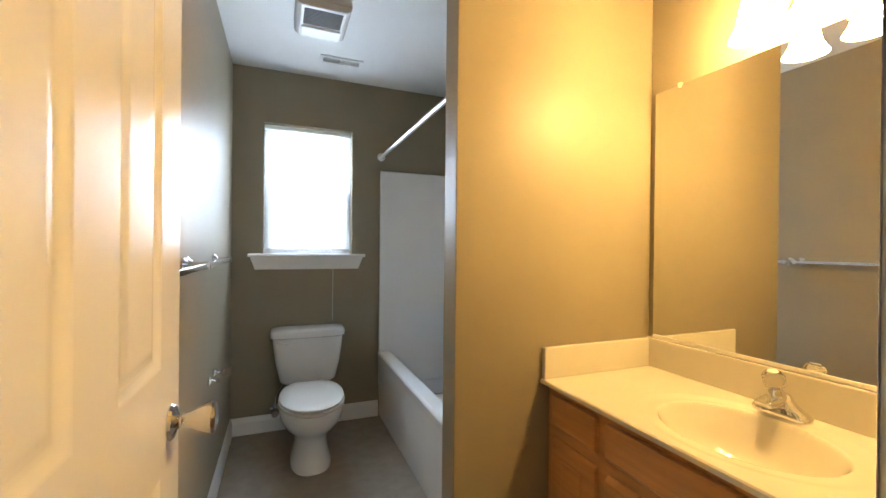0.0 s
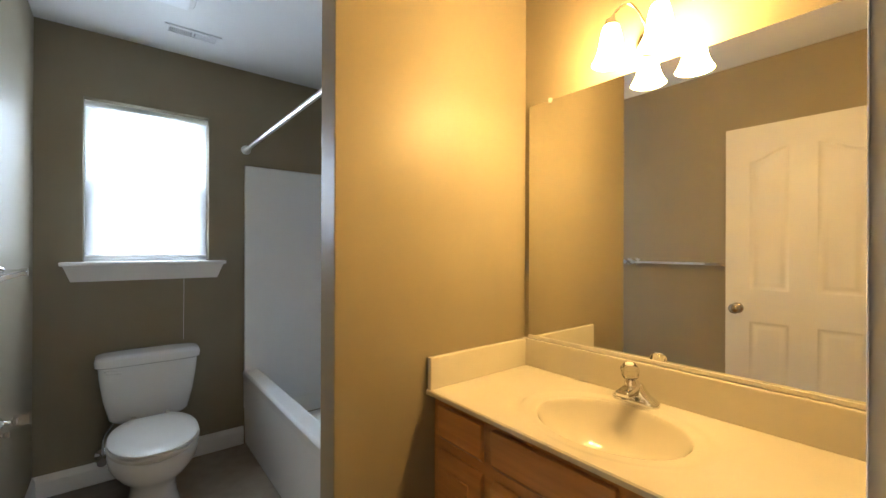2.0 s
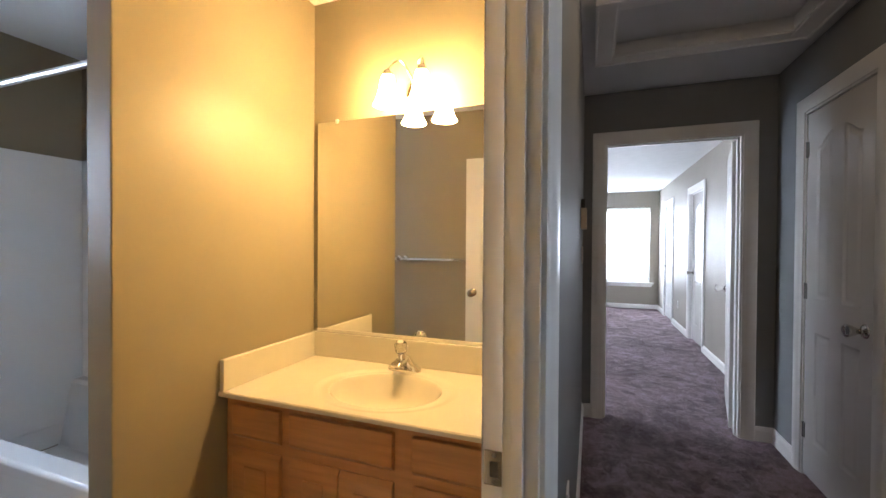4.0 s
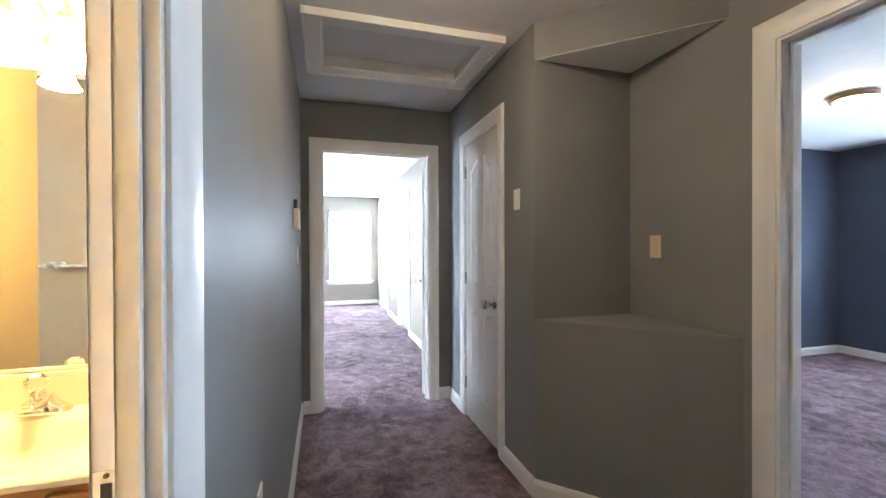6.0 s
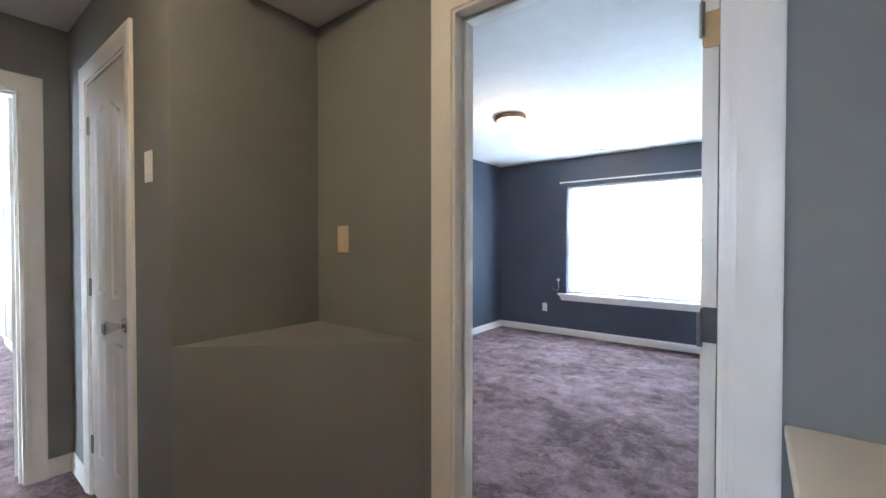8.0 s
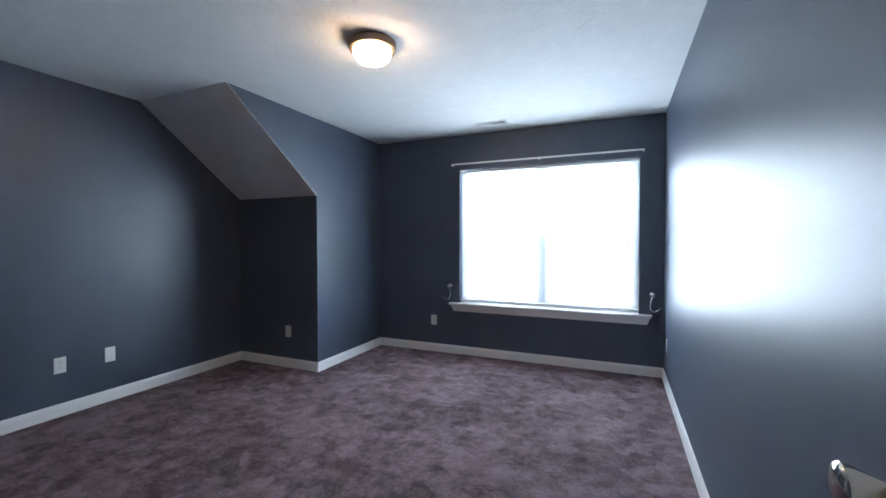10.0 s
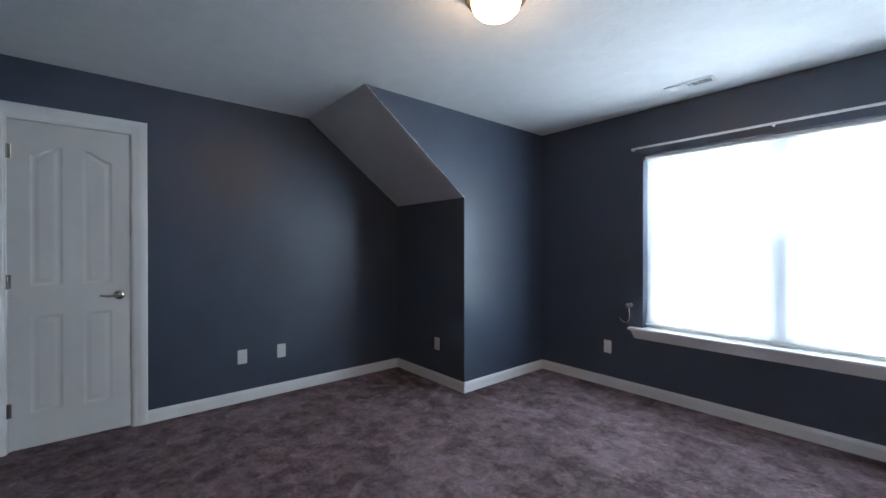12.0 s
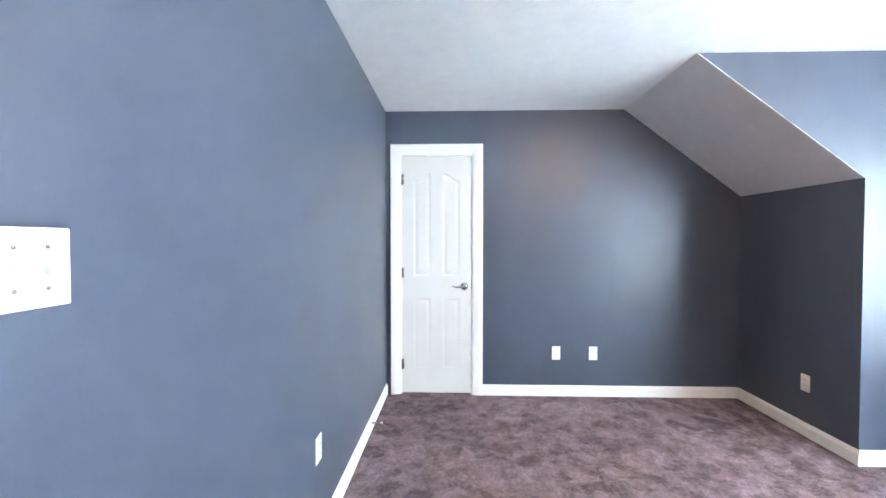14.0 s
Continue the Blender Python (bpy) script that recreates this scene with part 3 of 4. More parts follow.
def window(name, m, w, z0, z1, twin, label, sill=0.08, apron=0.09, head_rail=True, flare=0.03):
    """A double-hung window: x across, -y into the room, z up, its wall face at y = 0."""
    ob = tagged(new(name), label, "window", kind="structure")
    ob.matrix_world = m
    f, y0, y1 = 0.035, 0.085, 0.15
    bm = bmesh.new()
    h = w / 2
    box(bm, -h, -h + f, y0, y1, z0, z1), box(bm, h - f, h, y0, y1, z0, z1)
    box(bm, -h + f, h - f, y0, y1, z1 - f, z1), box(bm, -h + f, h - f, y0, y1, z0, z0 + f)
    part("window_frame", bm, FRAME_VINYL, ob, bevel=0.003)
    lights = [(-h + f, -0.03), (0.03, h - f)] if twin else [(-h + f, h - f)]
    if twin:
        bm = bmesh.new()
        box(bm, -0.03, 0.03, y0, y1, z0 + f, z1 - f)
        part("mullion", bm, FRAME_VINYL, ob, bevel=0.003)
    mid = (z0 + z1) / 2
    for a, b in lights:
        for lo, hi, dy in ((z0 + f, mid + 0.018, 0.0), (mid - 0.018, z1 - f, 0.028)):
            bm = bmesh.new()
            s = 0.032
            box(bm, a, a + s, y0 + 0.006 + dy, y0 + 0.03 + dy, lo, hi), box(bm, b - s, b, y0 + 0.006 + dy, y0 + 0.03 + dy, lo, hi)
            box(bm, a + s, b - s, y0 + 0.006 + dy, y0 + 0.03 + dy, lo, lo + s), box(bm, a + s, b - s, y0 + 0.006 + dy, y0 + 0.03 + dy, hi - s, hi)
            sash = part("sash", bm, FRAME_VINYL, ob, bevel=0.002)
            bm = bmesh.new()
            box(bm, a + s - 0.004, b - s + 0.004, y0 + 0.016 + dy, y0 + 0.020 + dy, lo + s - 0.004, hi - s + 0.004)
            pane = part("pane", bm, GLASS, sash)
            pane.visible_shadow = False
    bm = bmesh.new()
    box(bm, -h + 0.006, h - 0.006, 0.046, 0.0475, z0 + 0.035, z1 - 0.03)
    part("shade", bm, SHADE, ob, "sheer white roller shade glowing with daylight")
    bm = bmesh.new()
    lathe(bm, [(0.018, -h + 0.004), (0.018, h - 0.004)], pose(0, 0.04, z1 - 0.024, 0, 90, 0), 14)
    part("shade_roller", bm, PLASTIC, ob, smooth=True)
    bm = bmesh.new()
    box(bm, -h + 0.006, h - 0.006, 0.040, 0.052, z0 + 0.022, z0 + 0.036)
    part("bottom_rail", bm, PLASTIC, ob, bevel=0.003)
    if twin:
        bm = bmesh.new()
        tube(bm, [(h - 0.085, 0.030, mid - 0.010), (h - 0.092, 0.024, mid - 0.045), (h - 0.088, 0.026, mid - 0.060), (h - 0.108, 0.028, mid - 0.110), (h - 0.102, 0.034, mid - 0.125)], [0.010, 0.009, 0.012, 0.009, 0.006], 8)
        part("shade_pull", bm, GRILLE, ob, smooth=True)
    bm = bmesh.new()
    box(bm, -h - sill, h + sill, -0.058, 0.0, z0 - 0.022, z0), box(bm, -h + 0.001, h - 0.001, 0.0, y0, z0 - 0.022, z0 + 0.001)
    part("window_sill", bm, TRIM, ob, bevel=0.005)
    bm = bmesh.new()
    prism(bm, [(-h - sill + 0.012, z0 - 0.022), (h + sill - 0.012, z0 - 0.022), (h + sill - 0.012 - flare, z0 - 0.022 - apron), (-h - sill + 0.012 + flare, z0 - 0.022 - apron)], -0.034, 0.0, "y")
    bm.verts.ensure_lookup_table()
    for v in bm.verts:
        if v.co.z < z0 - 0.03 and v.co.y < -0.01:
            v.co.y = -0.012
    part("apron", bm, TRIM, ob, bevel=0.002)
    return ob


bath_window = window("window_1", pose(1.0385, BY1, 0), WX1 - WX0, WZ0, WZ1, False, "white double-hung bathroom window with glowing shade", 0.09, 0.085)
bm = bmesh.new()
tube(bm, [(0.157, 0.040, WZ0 + 0.030), (0.157, -0.030, WZ0 + 0.006), (0.157, -0.062, WZ0 + 0.003), (0.1575, -0.064, WZ0 - 0.02), (0.158, -0.060, 1.0), (0.157, -0.058, 0.86), (0.157, -0.056, 0.735)], 0.0013, 6)
part("pull_cord", bm, PLASTIC, bath_window, "thin white shade cord hanging over the sill", smooth=True)
backdrop(pose(1.04, BY1 + 0.6, 1.6), 3.0, 2.6, 6.0)
window("window_2", pose(2.058, RY0, 0, 0, 0, 180), RWX1 - RWX0, RWZ0, RWZ1, True, "wide white twin bedroom window with glowing shade", 0.11, 0.075)
backdrop(pose(2.058, RY0 - 0.6, 1.4, 0, 0, 180), 4.6, 3.4, 6.0)
window("window_3", pose(FX1, (FWY0 + FWY1) / 2, 0, 0, 0, -90), FWY1 - FWY0, 0.55, 2.115, False, "white double-hung far bedroom window", 0.07, 0.07)
backdrop(pose(FX1 + 1.7, -2.0, 1.6, 0, 0, -90), 6.0, 6.0, 6.0)
window("window_4", pose(5.25, FY1, 0), 1.6, 0.55, 2.115, True, "wide white twin window in the far bedroom", 0.07, 0.07)
backdrop(pose(5.25, FY1 + 0.7, 1.4), 3.4, 3.0, 6.0)

# ---- doorways ----
doorway("door_frame_bath", "x", HN, BY0, 0.575, 1.153, 2.075, "white painted bathroom door frame with strike plate", sides=(1, 0), stop_at=0.42, width0=0.10, stop_half=0.012)
doorway("door_frame_bedroom", "x", -3.17, HS, BDX0, BDX1, DTOP, "white painted bedroom door frame", stop_at=0.42)
doorway("door_frame_far", "y", HX, FX0, HDY0, HDY1, 2.083, "white painted door frame at the hall end", stop_at=0.42)
doorway("door_frame_hall_closet", "x", -2.52, -2.465, CLX0, CLX1, 2.09, "white painted hall closet door frame", sides=(0, 1), stop_at=0.15)
doorway("door_frame_bedroom_closet", "y", RX1, RX1 + 0.06, BCY0, BCY1, 2.082, "white painted bedroom closet door frame", sides=(1, 0), stop_at=0.85)
doorway("door_frame_side", "x", FY0 - 0.1, FY0, 6.5, 7.27, 2.06, "white painted door frame in the far bedroom", sides=(0, 1))
doorway("door_frame_side_closet", "x", FY0 - 0.1, FY0, 8.5, 9.26, 2.06, "white painted closet door frame in the far bedroom", sides=(0, 1))


def door(name, m, width, height, label, knob_z=0.93, lever=False, hinge_side=-1, hinge_mat=None, lift=0.0):
    ob = tagged(new(name), label, "door", kind="structure")
    ob.matrix_world = m
    panel_door(ob, width, height, lift=lift)
    door_knob(ob, pose(width - 0.062, 0, knob_z) @ (pose(0, 0, 0, 0, 0, 180) if lever else pose(0, 0, 0)), NICKEL, lever)
    for z in (0.25, height / 2 + 0.02, height - 0.20):
        hinge(ob, 0.0, hinge_side * 0.019, z, hinge_mat)
    bm = bmesh.new()
    box(bm, width - 0.001, width + 0.0015, -0.0125, 0.0125, knob_z - 0.028, knob_z + 0.028)
    part("latch_plate", bm, NICKEL, ob)
    return ob


door("door_1", pose(0.637, -1.072, 0.012, 0, 0, 88.8), 0.727, 2.0, "white four-panel bathroom door standing open", 0.912, lift=0.035)
door("door_2", pose(1.000, -3.180, 0.014, 0, 0, -91.6), 0.775, 2.045, "white four-panel bedroom door standing open", 0.93, hinge_side=1)
door("door_3", pose(4.075, -2.262, 0.014, 0, 0, -13), 0.82, 2.045, "white four-panel far bedroom door standing open", 0.93, hinge_mat=DARK_HINGE)
door("door_4", pose(3.563, -2.487, 0.012, 0, 0, 180), 0.608, 2.055, "white four-panel hall closet door, closed", 0.92, hinge_side=-1, hinge_mat=STEEL)
door("door_5", pose(5.052, -3.448, 0.014, 0, 0, -90), 0.599, 2.046, "white four-panel bedroom closet door, closed", 0.925, lever=True, hinge_side=-1, hinge_mat=NICKEL)
door("door_6", pose(8.52, FY0 - 0.03, 0.012, 0, 0, 0), 0.72, 2.03, "white four-panel closet door, closed", 0.93)
bath_strike = thing("strike_plate", pose(1.135, -1.2000, 1.045), "worn nickel strike plate on the door jamb", "strike plate")
bm = bmesh.new()
box(bm, -0.0015, 0.001, -0.0125, 0.0125, -0.021, 0.021)
part("plate", bm, NICKEL, bath_strike, bevel=0.0008)
bm = bmesh.new()
box(bm, -0.0022, 0.0, -0.005, 0.005, -0.010, 0.008)
part("latch_hole", bm, DARK_HINGE, bath_strike)
for z in (-0.016, 0.016):
    bm = bmesh.new()
    lathe(bm, [(0.0028, 0.0), (0.0028, 0.0022), (0.001, 0.0028)], pose(0.0, 0, z, 0, -90, 0), 10)
    part("screw", bm, STEEL, bath_strike)
door("door_7", pose(6.52, FY0 - 0.055, 0.012, 0, 0, 0), 0.73, 2.03, "white four-panel door in the far bedroom wall", 0.93)
bm = bmesh.new()
box(bm, 0.9535, 0.977, -3.1685, -3.128, 0.0, 2.06)
structure("trim_hinge_jamb", bm, TRIM, "white painted rebate on the hinge side of the bedroom door frame", "door frame", bevel=0.002)
bm = bmesh.new()
box(bm, 1.7335, 1.7355, -3.165, -3.135, 0.90, 0.96)
tagged(part("strike_plate", bm, NICKEL, bevel=0.0008), "nickel strike plate on the bedroom door jamb", "strike plate")
for z, mt in ((1.83, BRASS), (1.07, DARK_HINGE), (0.30, DARK_HINGE)):
    jh = thing("jamb_hinge", pose(0.972, -3.1765, z), "rounded metal butt hinge on the bedroom door edge", "hinge", "jamb hinges")
    bm = bmesh.new()
    arc = [(0.036 + 0.010 * math.cos(a), k * 0.036 + 0.010 * k * math.sin(a)) for k, turn in ((-1, range(6, -1, -1)), (1, range(7))) for a in (math.pi / 12 * n for n in turn)]
    prism(bm, [(0.004, -0.046)] + arc + [(0.004, 0.046)], -0.0032, -0.0005, "y")
    part("leaf_plate", bm, mt, jh)
    for k in range(3):
        bm = bmesh.new()
        lathe(bm, [(0.0055, -0.045 + k * 0.0305), (0.0065, -0.044 + k * 0.0305), (0.0065, -0.0165 + k * 0.0305), (0.0055, -0.0155 + k * 0.0305)], None, 12)
        part("knuckle", bm, mt, jh, smooth=True)
    bm = bmesh.new()
    box(bm, -0.015, -0.0045, 0.0, 0.0025, -0.045, 0.045)
    part("jamb_plate", bm, mt, jh)

# ---- bathroom: vanity ----
van = thing("vanity_cabinet", pose(1.77, -0.07, 0), "honey oak vanity cabinet under the cream sink top", "cabinet")
bm = bmesh.new()
box(bm, 0.0, 0.485, -1.09, 0, 0.09, 0.64), box(bm, 0.06, 0.485, -1.09, 0, 0.0, 0.09), box(bm, 0.0, 0.03, -1.09, 0, 0.64, 0.766), box(bm, 0.03, 0.485, -0.02, 0, 0.64, 0.766)
part("body", bm, OAK, van, bevel=0.002)


def oak_front(name, y0, y1, z0, z1):
    """A lipped front with a finger pull cut under its lower (drawer) or upper (door) edge."""
    bm = bmesh.new()
    lip = [(0.0, z0), (-0.006, z0), (-0.019, z0 + 0.016), (-0.019, z1), (0.0, z1)]
    if name == "door":
        lip = [(0.0, z0), (-0.019, z0), (-0.019, z1 - 0.016), (-0.006, z1), (0.0, z1)]
    prism(bm, lip, -y1, -y0, "y")
    ob = part(name, bm, OAK, van, bevel=0.003)
    if name == "door":
        bm = bmesh.new()
        box(bm, -0.0225, -0.017, -y1 + 0.055, -y0 - 0.055, z0 + 0.055, z1 - 0.055)
        part("raised_panel", bm, OAK, ob, bevel=0.004)
    return ob


for y0, y1 in ((0.042, 0.250), (0.292, 0.678), (0.742, 1.05)):
    oak_front("drawer_front", y0, y1, 0.620, 0.738)
for y0, y1 in ((0.042, 0.250), (0.292, 0.483), (0.487, 0.678), (0.742, 1.05)):
    oak_front("door", y0, y1, 0.12, 0.585)

top = thing("bathroom_sink", pose(1.735, -0.07, 0.786), "cream cultured marble vanity top with moulded oval basin", "sink")
bm = bmesh.new()
nx, ny, dx, dy_ = 120, 240, 0.525, 1.092
grid = []
for j in range(ny + 1):
    row = []
    for i in range(nx + 1):
        x, y = dx * i / nx, -dy_ * j / ny
        r = math.hypot((x - 0.240) / 0.160, (y + 0.535) / 0.200)
        z = 0.0
        if r < 1.38:
            u = min(1.0, (1.38 - r) / 0.20)
            z = -0.004 * u * u * (3 - 2 * u)
        if r < 1.06:
            z -= 0.130 * (1 - (r / 1.06) ** 3.5) ** 1.12
        row.append(bm.verts.new((x, y, z)))
    grid.append(row)
for j in range(ny):
    for i in range(nx):
        bm.faces.new((grid[j][i], grid[j + 1][i], grid[j + 1][i + 1], grid[j][i + 1]))
edge = [grid[j][0] for j in range(ny + 1)]
low = []
for v in edge:
    a = bm.verts.new((-0.004, v.co.y, -0.004))
    low.append((a, bm.verts.new((-0.004, v.co.y, -0.017)), bm.verts.new((0.038, v.co.y, -0.019))))
for j in range(ny):
    bm.faces.new((edge[j], low[j][0], low[j + 1][0], edge[j + 1]))
    bm.faces.new((low[j][0], low[j][1], low[j + 1][1], low[j + 1][0]))
    bm.faces.new((low[j][1], low[j][2], low[j + 1][2], low[j + 1][1]))
part("top", bm, MARBLE, top, smooth=True)
bm = bmesh.new()
box(bm, 0.0, 0.505, -0.021, 0.0, -0.002, 0.112)
part("side_splash", bm, MARBLE, top, bevel=0.004)
bm = bmesh.new()
box(bm, 0.504, 0.525, -1.092, 0.0, -0.002, 0.114)
part("back_splash", bm, MARBLE, top, bevel=0.004)
bm = bmesh.new()
lathe(bm, [(0.021, -0.1365), (0.023, -0.1330), (0.017, -0.1325), (0.012, -0.1355)], pose(0.240, -0.535, 0), 20)
part("drain", bm, CHROME, top, "chrome basin drain", smooth=True)

fau = thing("faucet", pose(2.190, -0.580, 0.786), "chrome single-handle faucet with clear acrylic knob", "faucet")


def stadium(bm, rings, seg=28):
    """Stack of long rounded outlines (z, half length, half width)."""
    last = None
    for z, hl, hw in rings:
        ring = []
        for k in range(seg):
            a = 2 * math.pi * (k + 0.5) / seg
            ring.append(bm.verts.new((hw * math.cos(a), hw * math.sin(a) + math.copysign(hl - hw, math.sin(a)), z)))
        if last:
            for k in range(seg):
                bm.faces.new((last[k], last[(k + 1) % seg], ring[(k + 1) % seg], ring[k]))
        else:
            bm.faces.new(ring[::-1])
        last = ring
    bm.faces.new(last)


bm = bmesh.new()
stadium(bm, [(0.0, 0.074, 0.027), (0.010, 0.074, 0.027), (0.014, 0.072, 0.0255), (0.020, 0.064, 0.024), (0.030, 0.046, 0.023), (0.046, 0.030, 0.022), (0.058, 0.024, 0.020), (0.062, 0.019, 0.016)])
part("base_plate", bm, CHROME, fau, smooth=True)
bm = bmesh.new()
prism(bm, [(0.012, 0.016), (-0.040, 0.028), (-0.088, 0.034), (-0.092, 0.046), (-0.086, 0.052), (-0.034, 0.060), (0.012, 0.062)], -0.021, 0.021, "y")
spout = part("spout", bm, CHROME, fau, bevel=0.005)
bm = bmesh.new()
lathe(bm, [(0.010, 0.038), (0.010, 0.026), (0.007, 0.025)], pose(-0.072, 0, 0), 16)
part("aerator", bm, STEEL, spout, smooth=True)
bm = bmesh.new()
lathe(bm, [(0.022, 0.060), (0.021, 0.072), (0.015, 0.078), (0.012, 0.090)], pose(-0.016, 0, 0, 0, -9, 0), 20)
part("collar", bm, CHROME, fau, smooth=True)
bm = bmesh.new()
lathe(bm, [(0.013, 0.080), (0.023, 0.088), (0.0285, 0.102), (0.0280, 0.117), (0.019, 0.130)], pose(-0.016, 0, 0, 0, -11, 0), 10)
knob = part("knob", bm, CRYSTAL, fau, "faceted clear acrylic knob")
bm = bmesh.new()
lathe(bm, [(0.0135, 0.1304), (0.0125, 0.1330), (0.003, 0.1338)], pose(-0.016, 0, 0, 0, -11, 0), 18)
part("knob_cap", bm, PLASTIC, knob, smooth=True)

mir = thing("mirror", pose(2.262, -0.095, 0.912), "large frameless wall mirror over the vanity", "mirror")
bm = bmesh.new()
box(bm, -0.010, -0.002, -1.065, 0.0, 0.004, 0.965)
part("glass", bm, MIRROR, mir)
bm = bmesh.new()
box(bm, -0.014, -0.0005, -1.066, 0.0, -0.010, 0.003)
part("channel", bm, CHANNEL, mir, bevel=0.002)
for y in (-0.105, -0.60):
    bm = bmesh.new()
    box(bm, -0.015, -0.0005, y - 0.007, y + 0.007, 0.966, 0.974), box(bm, -0.013, -0.0105, y - 0.007, y + 0.007, 0.956, 0.966)
    part("clip", bm, CHANNEL, mir, bevel=0.002)

vl = thing("vanity_light", pose(2.262, -0.605, 1.966), "two-light nickel wall fixture with lit frosted bell shades", "wall lamp")
bm = bmesh.new()
lathe(bm, [(0.055, 0.0), (0.056, 0.010), (0.048, 0.020), (0.030, 0.028), (0.014, 0.040)], pose(0, 0, 0, 0, -90, 0), 28)
part("back_plate", bm, NICKEL, vl, smooth=True)
for y in (0.075, -0.075):
    bm = bmesh.new()
    pts = []
    for k in range(15):
        u = k / 14
        a = math.pi * u
        pts.append((-0.03 - 0.11 * u, y * min(1, u * 1.15), 0.0 + 0.085 * math.sin(a) + 0.035 * u))
    tube(bm, pts, 0.0055, 10)
    arm = part("arm", bm, NICKEL, vl, smooth=True)
    bm = bmesh.new()
    lathe(bm, [(0.008, 0.050), (0.018, 0.044), (0.022, 0.030), (0.024, 0.018)], pose(-0.14, y, 0), 18)
    part("socket_cup", bm, NICKEL, arm, smooth=True)
    bm = bmesh.new()
    lathe(bm, [(0.022, 0.026), (0.027, 0.012), (0.032, -0.012), (0.036, -0.038), (0.042, -0.064), (0.052, -0.085), (0.058, -0.094)], pose(-0.14, y, 0), 28, cap=False)
    shade = part("shade", bm, VANITY_GLASS, vl, "lit frosted glass bell shade", smooth=True)
    bm = bmesh.new()
    lathe(bm, [(0.013, 0.010), (0.020, -0.018), (0.027, -0.044), (0.028, -0.058), (0.024, -0.072), (0.013, -0.081), (0.002, -0.083)], pose(-0.14, y, 0), 20)
    part("bulb", bm, VANITY_BULB, shade, "glowing frosted bulb", smooth=True)

# ---- bathroom: toilet, tub, fittings ----
wc = thing("toilet", pose(1.03, 1.64, 0) @ Matrix.Diagonal((0.97, 1, 0.972, 1)), "white two-piece porcelain toilet with closed lid", "toilet")


def loft(bm, rings, seg=36, back=9.0):
    last = None
    for z, cx, cy, rx, ry, p in rings:
        ring = []
        for k in range(seg):
            a = 2 * math.pi * k / seg
            c, s = math.cos(a), math.sin(a)
            ring.append(bm.verts.new((cx + rx * math.copysign(abs(c) ** p, c), min(back, cy + ry * math.copysign(abs(s) ** p, s)), z)))
        if last:
            for k in range(seg):
                bm.faces.new((last[k], last[(k + 1) % seg], ring[(k + 1) % seg], ring[k]))
        else:
            bm.faces.new(ring[::-1])
        last = ring
    bm.faces.new(last)


bm = bmesh.new()
loft(bm, [(0.368, 0, -0.10, 0.140, 0.060, 0.55), (0.374, 0, -0.10, 0.160, 0.074, 0.5), (0.392, 0, -0.10, 0.180, 0.084, 0.44), (0.50, 0, -0.10, 0.205, 0.090, 0.38), (0.62, 0, -0.10, 0.222, 0.093, 0.36), (0.682, 0, -0.10, 0.226, 0.095, 0.36)])
part("tank", bm, PORCELAIN, wc, smooth=True)
bm = bmesh.new()
loft(bm, [(0.680, 0, -0.10, 0.228, 0.098, 0.36), (0.686, 0, -0.10, 0.238, 0.107, 0.36), (0.712, 0, -0.10, 0.241, 0.109, 0.36), (0.727, 0, -0.10, 0.236, 0.104, 0.38), (0.735, 0, -0.10, 0.218, 0.090, 0.45), (0.738, 0, -0.10, 0.16, 0.06, 0.6)])
part("tank_lid", bm, PORCELAIN, wc, smooth=True)
bm = bmesh.new()
loft(bm, [(0.0, 0, -0.41, 0.118, 0.215, 0.8), (0.03, 0, -0.41, 0.114, 0.21, 0.8), (0.09, 0, -0.40, 0.098, 0.195, 0.85), (0.16, 0, -0.40, 0.096, 0.195, 0.9), (0.205, 0, -0.41, 0.116, 0.215, 0.95), (0.25, 0, -0.445, 0.155, 0.245, 1.0),
          (0.30, 0, -0.475, 0.176, 0.264, 1.0), (0.35, 0, -0.485, 0.184, 0.272, 1.0), (0.375, 0, -0.485, 0.184, 0.272, 1.0), (0.381, 0, -0.485, 0.176, 0.264, 1.0)])
box(bm, -0.11, 0.11, -0.27, -0.01, 0.20, 0.374)
part("bowl", bm, PORCELAIN, wc, smooth=True)
bm = bmesh.new()
loft(bm, [(0.380, 0, -0.495, 0.180, 0.262, 0.95), (0.384, 0, -0.495, 0.186, 0.268, 0.95), (0.396, 0, -0.495, 0.186, 0.268, 0.95), (0.400, 0, -0.495, 0.180, 0.262, 0.95)], back=-0.262)
part("seat", bm, SEAT_PLASTIC, wc, smooth=True)
bm = bmesh.new()
loft(bm, [(0.401, 0, -0.490, 0.176, 0.256, 0.92), (0.405, 0, -0.490, 0.182, 0.262, 0.92), (0.414, 0, -0.490, 0.182, 0.262, 0.92), (0.420, 0, -0.490, 0.172, 0.250, 0.92), (0.424, 0, -0.490, 0.12, 0.19, 0.95)], back=-0.272)
part("seat_lid", bm, SEAT_PLASTIC, wc, smooth=True)
for x in (-0.075, 0.075):
    bm = bmesh.new()
    lathe(bm, [(0.014, 0.376), (0.014, 0.412), (0.010, 0.418)], pose(x, -0.235, 0), 12)
    part("seat_hinge", bm, SEAT_PLASTIC, wc, smooth=True)
bm = bmesh.new()
tube(bm, [(-0.185, -0.190, 0.662), (-0.185, -0.207, 0.662), (-0.17, -0.212, 0.661), (-0.125, -0.212, 0.656)], [0.010, 0.009, 0.008, 0.007], 10)
part("flush_lever", bm, PORCELAIN, wc, smooth=True)
bm = bmesh.new()
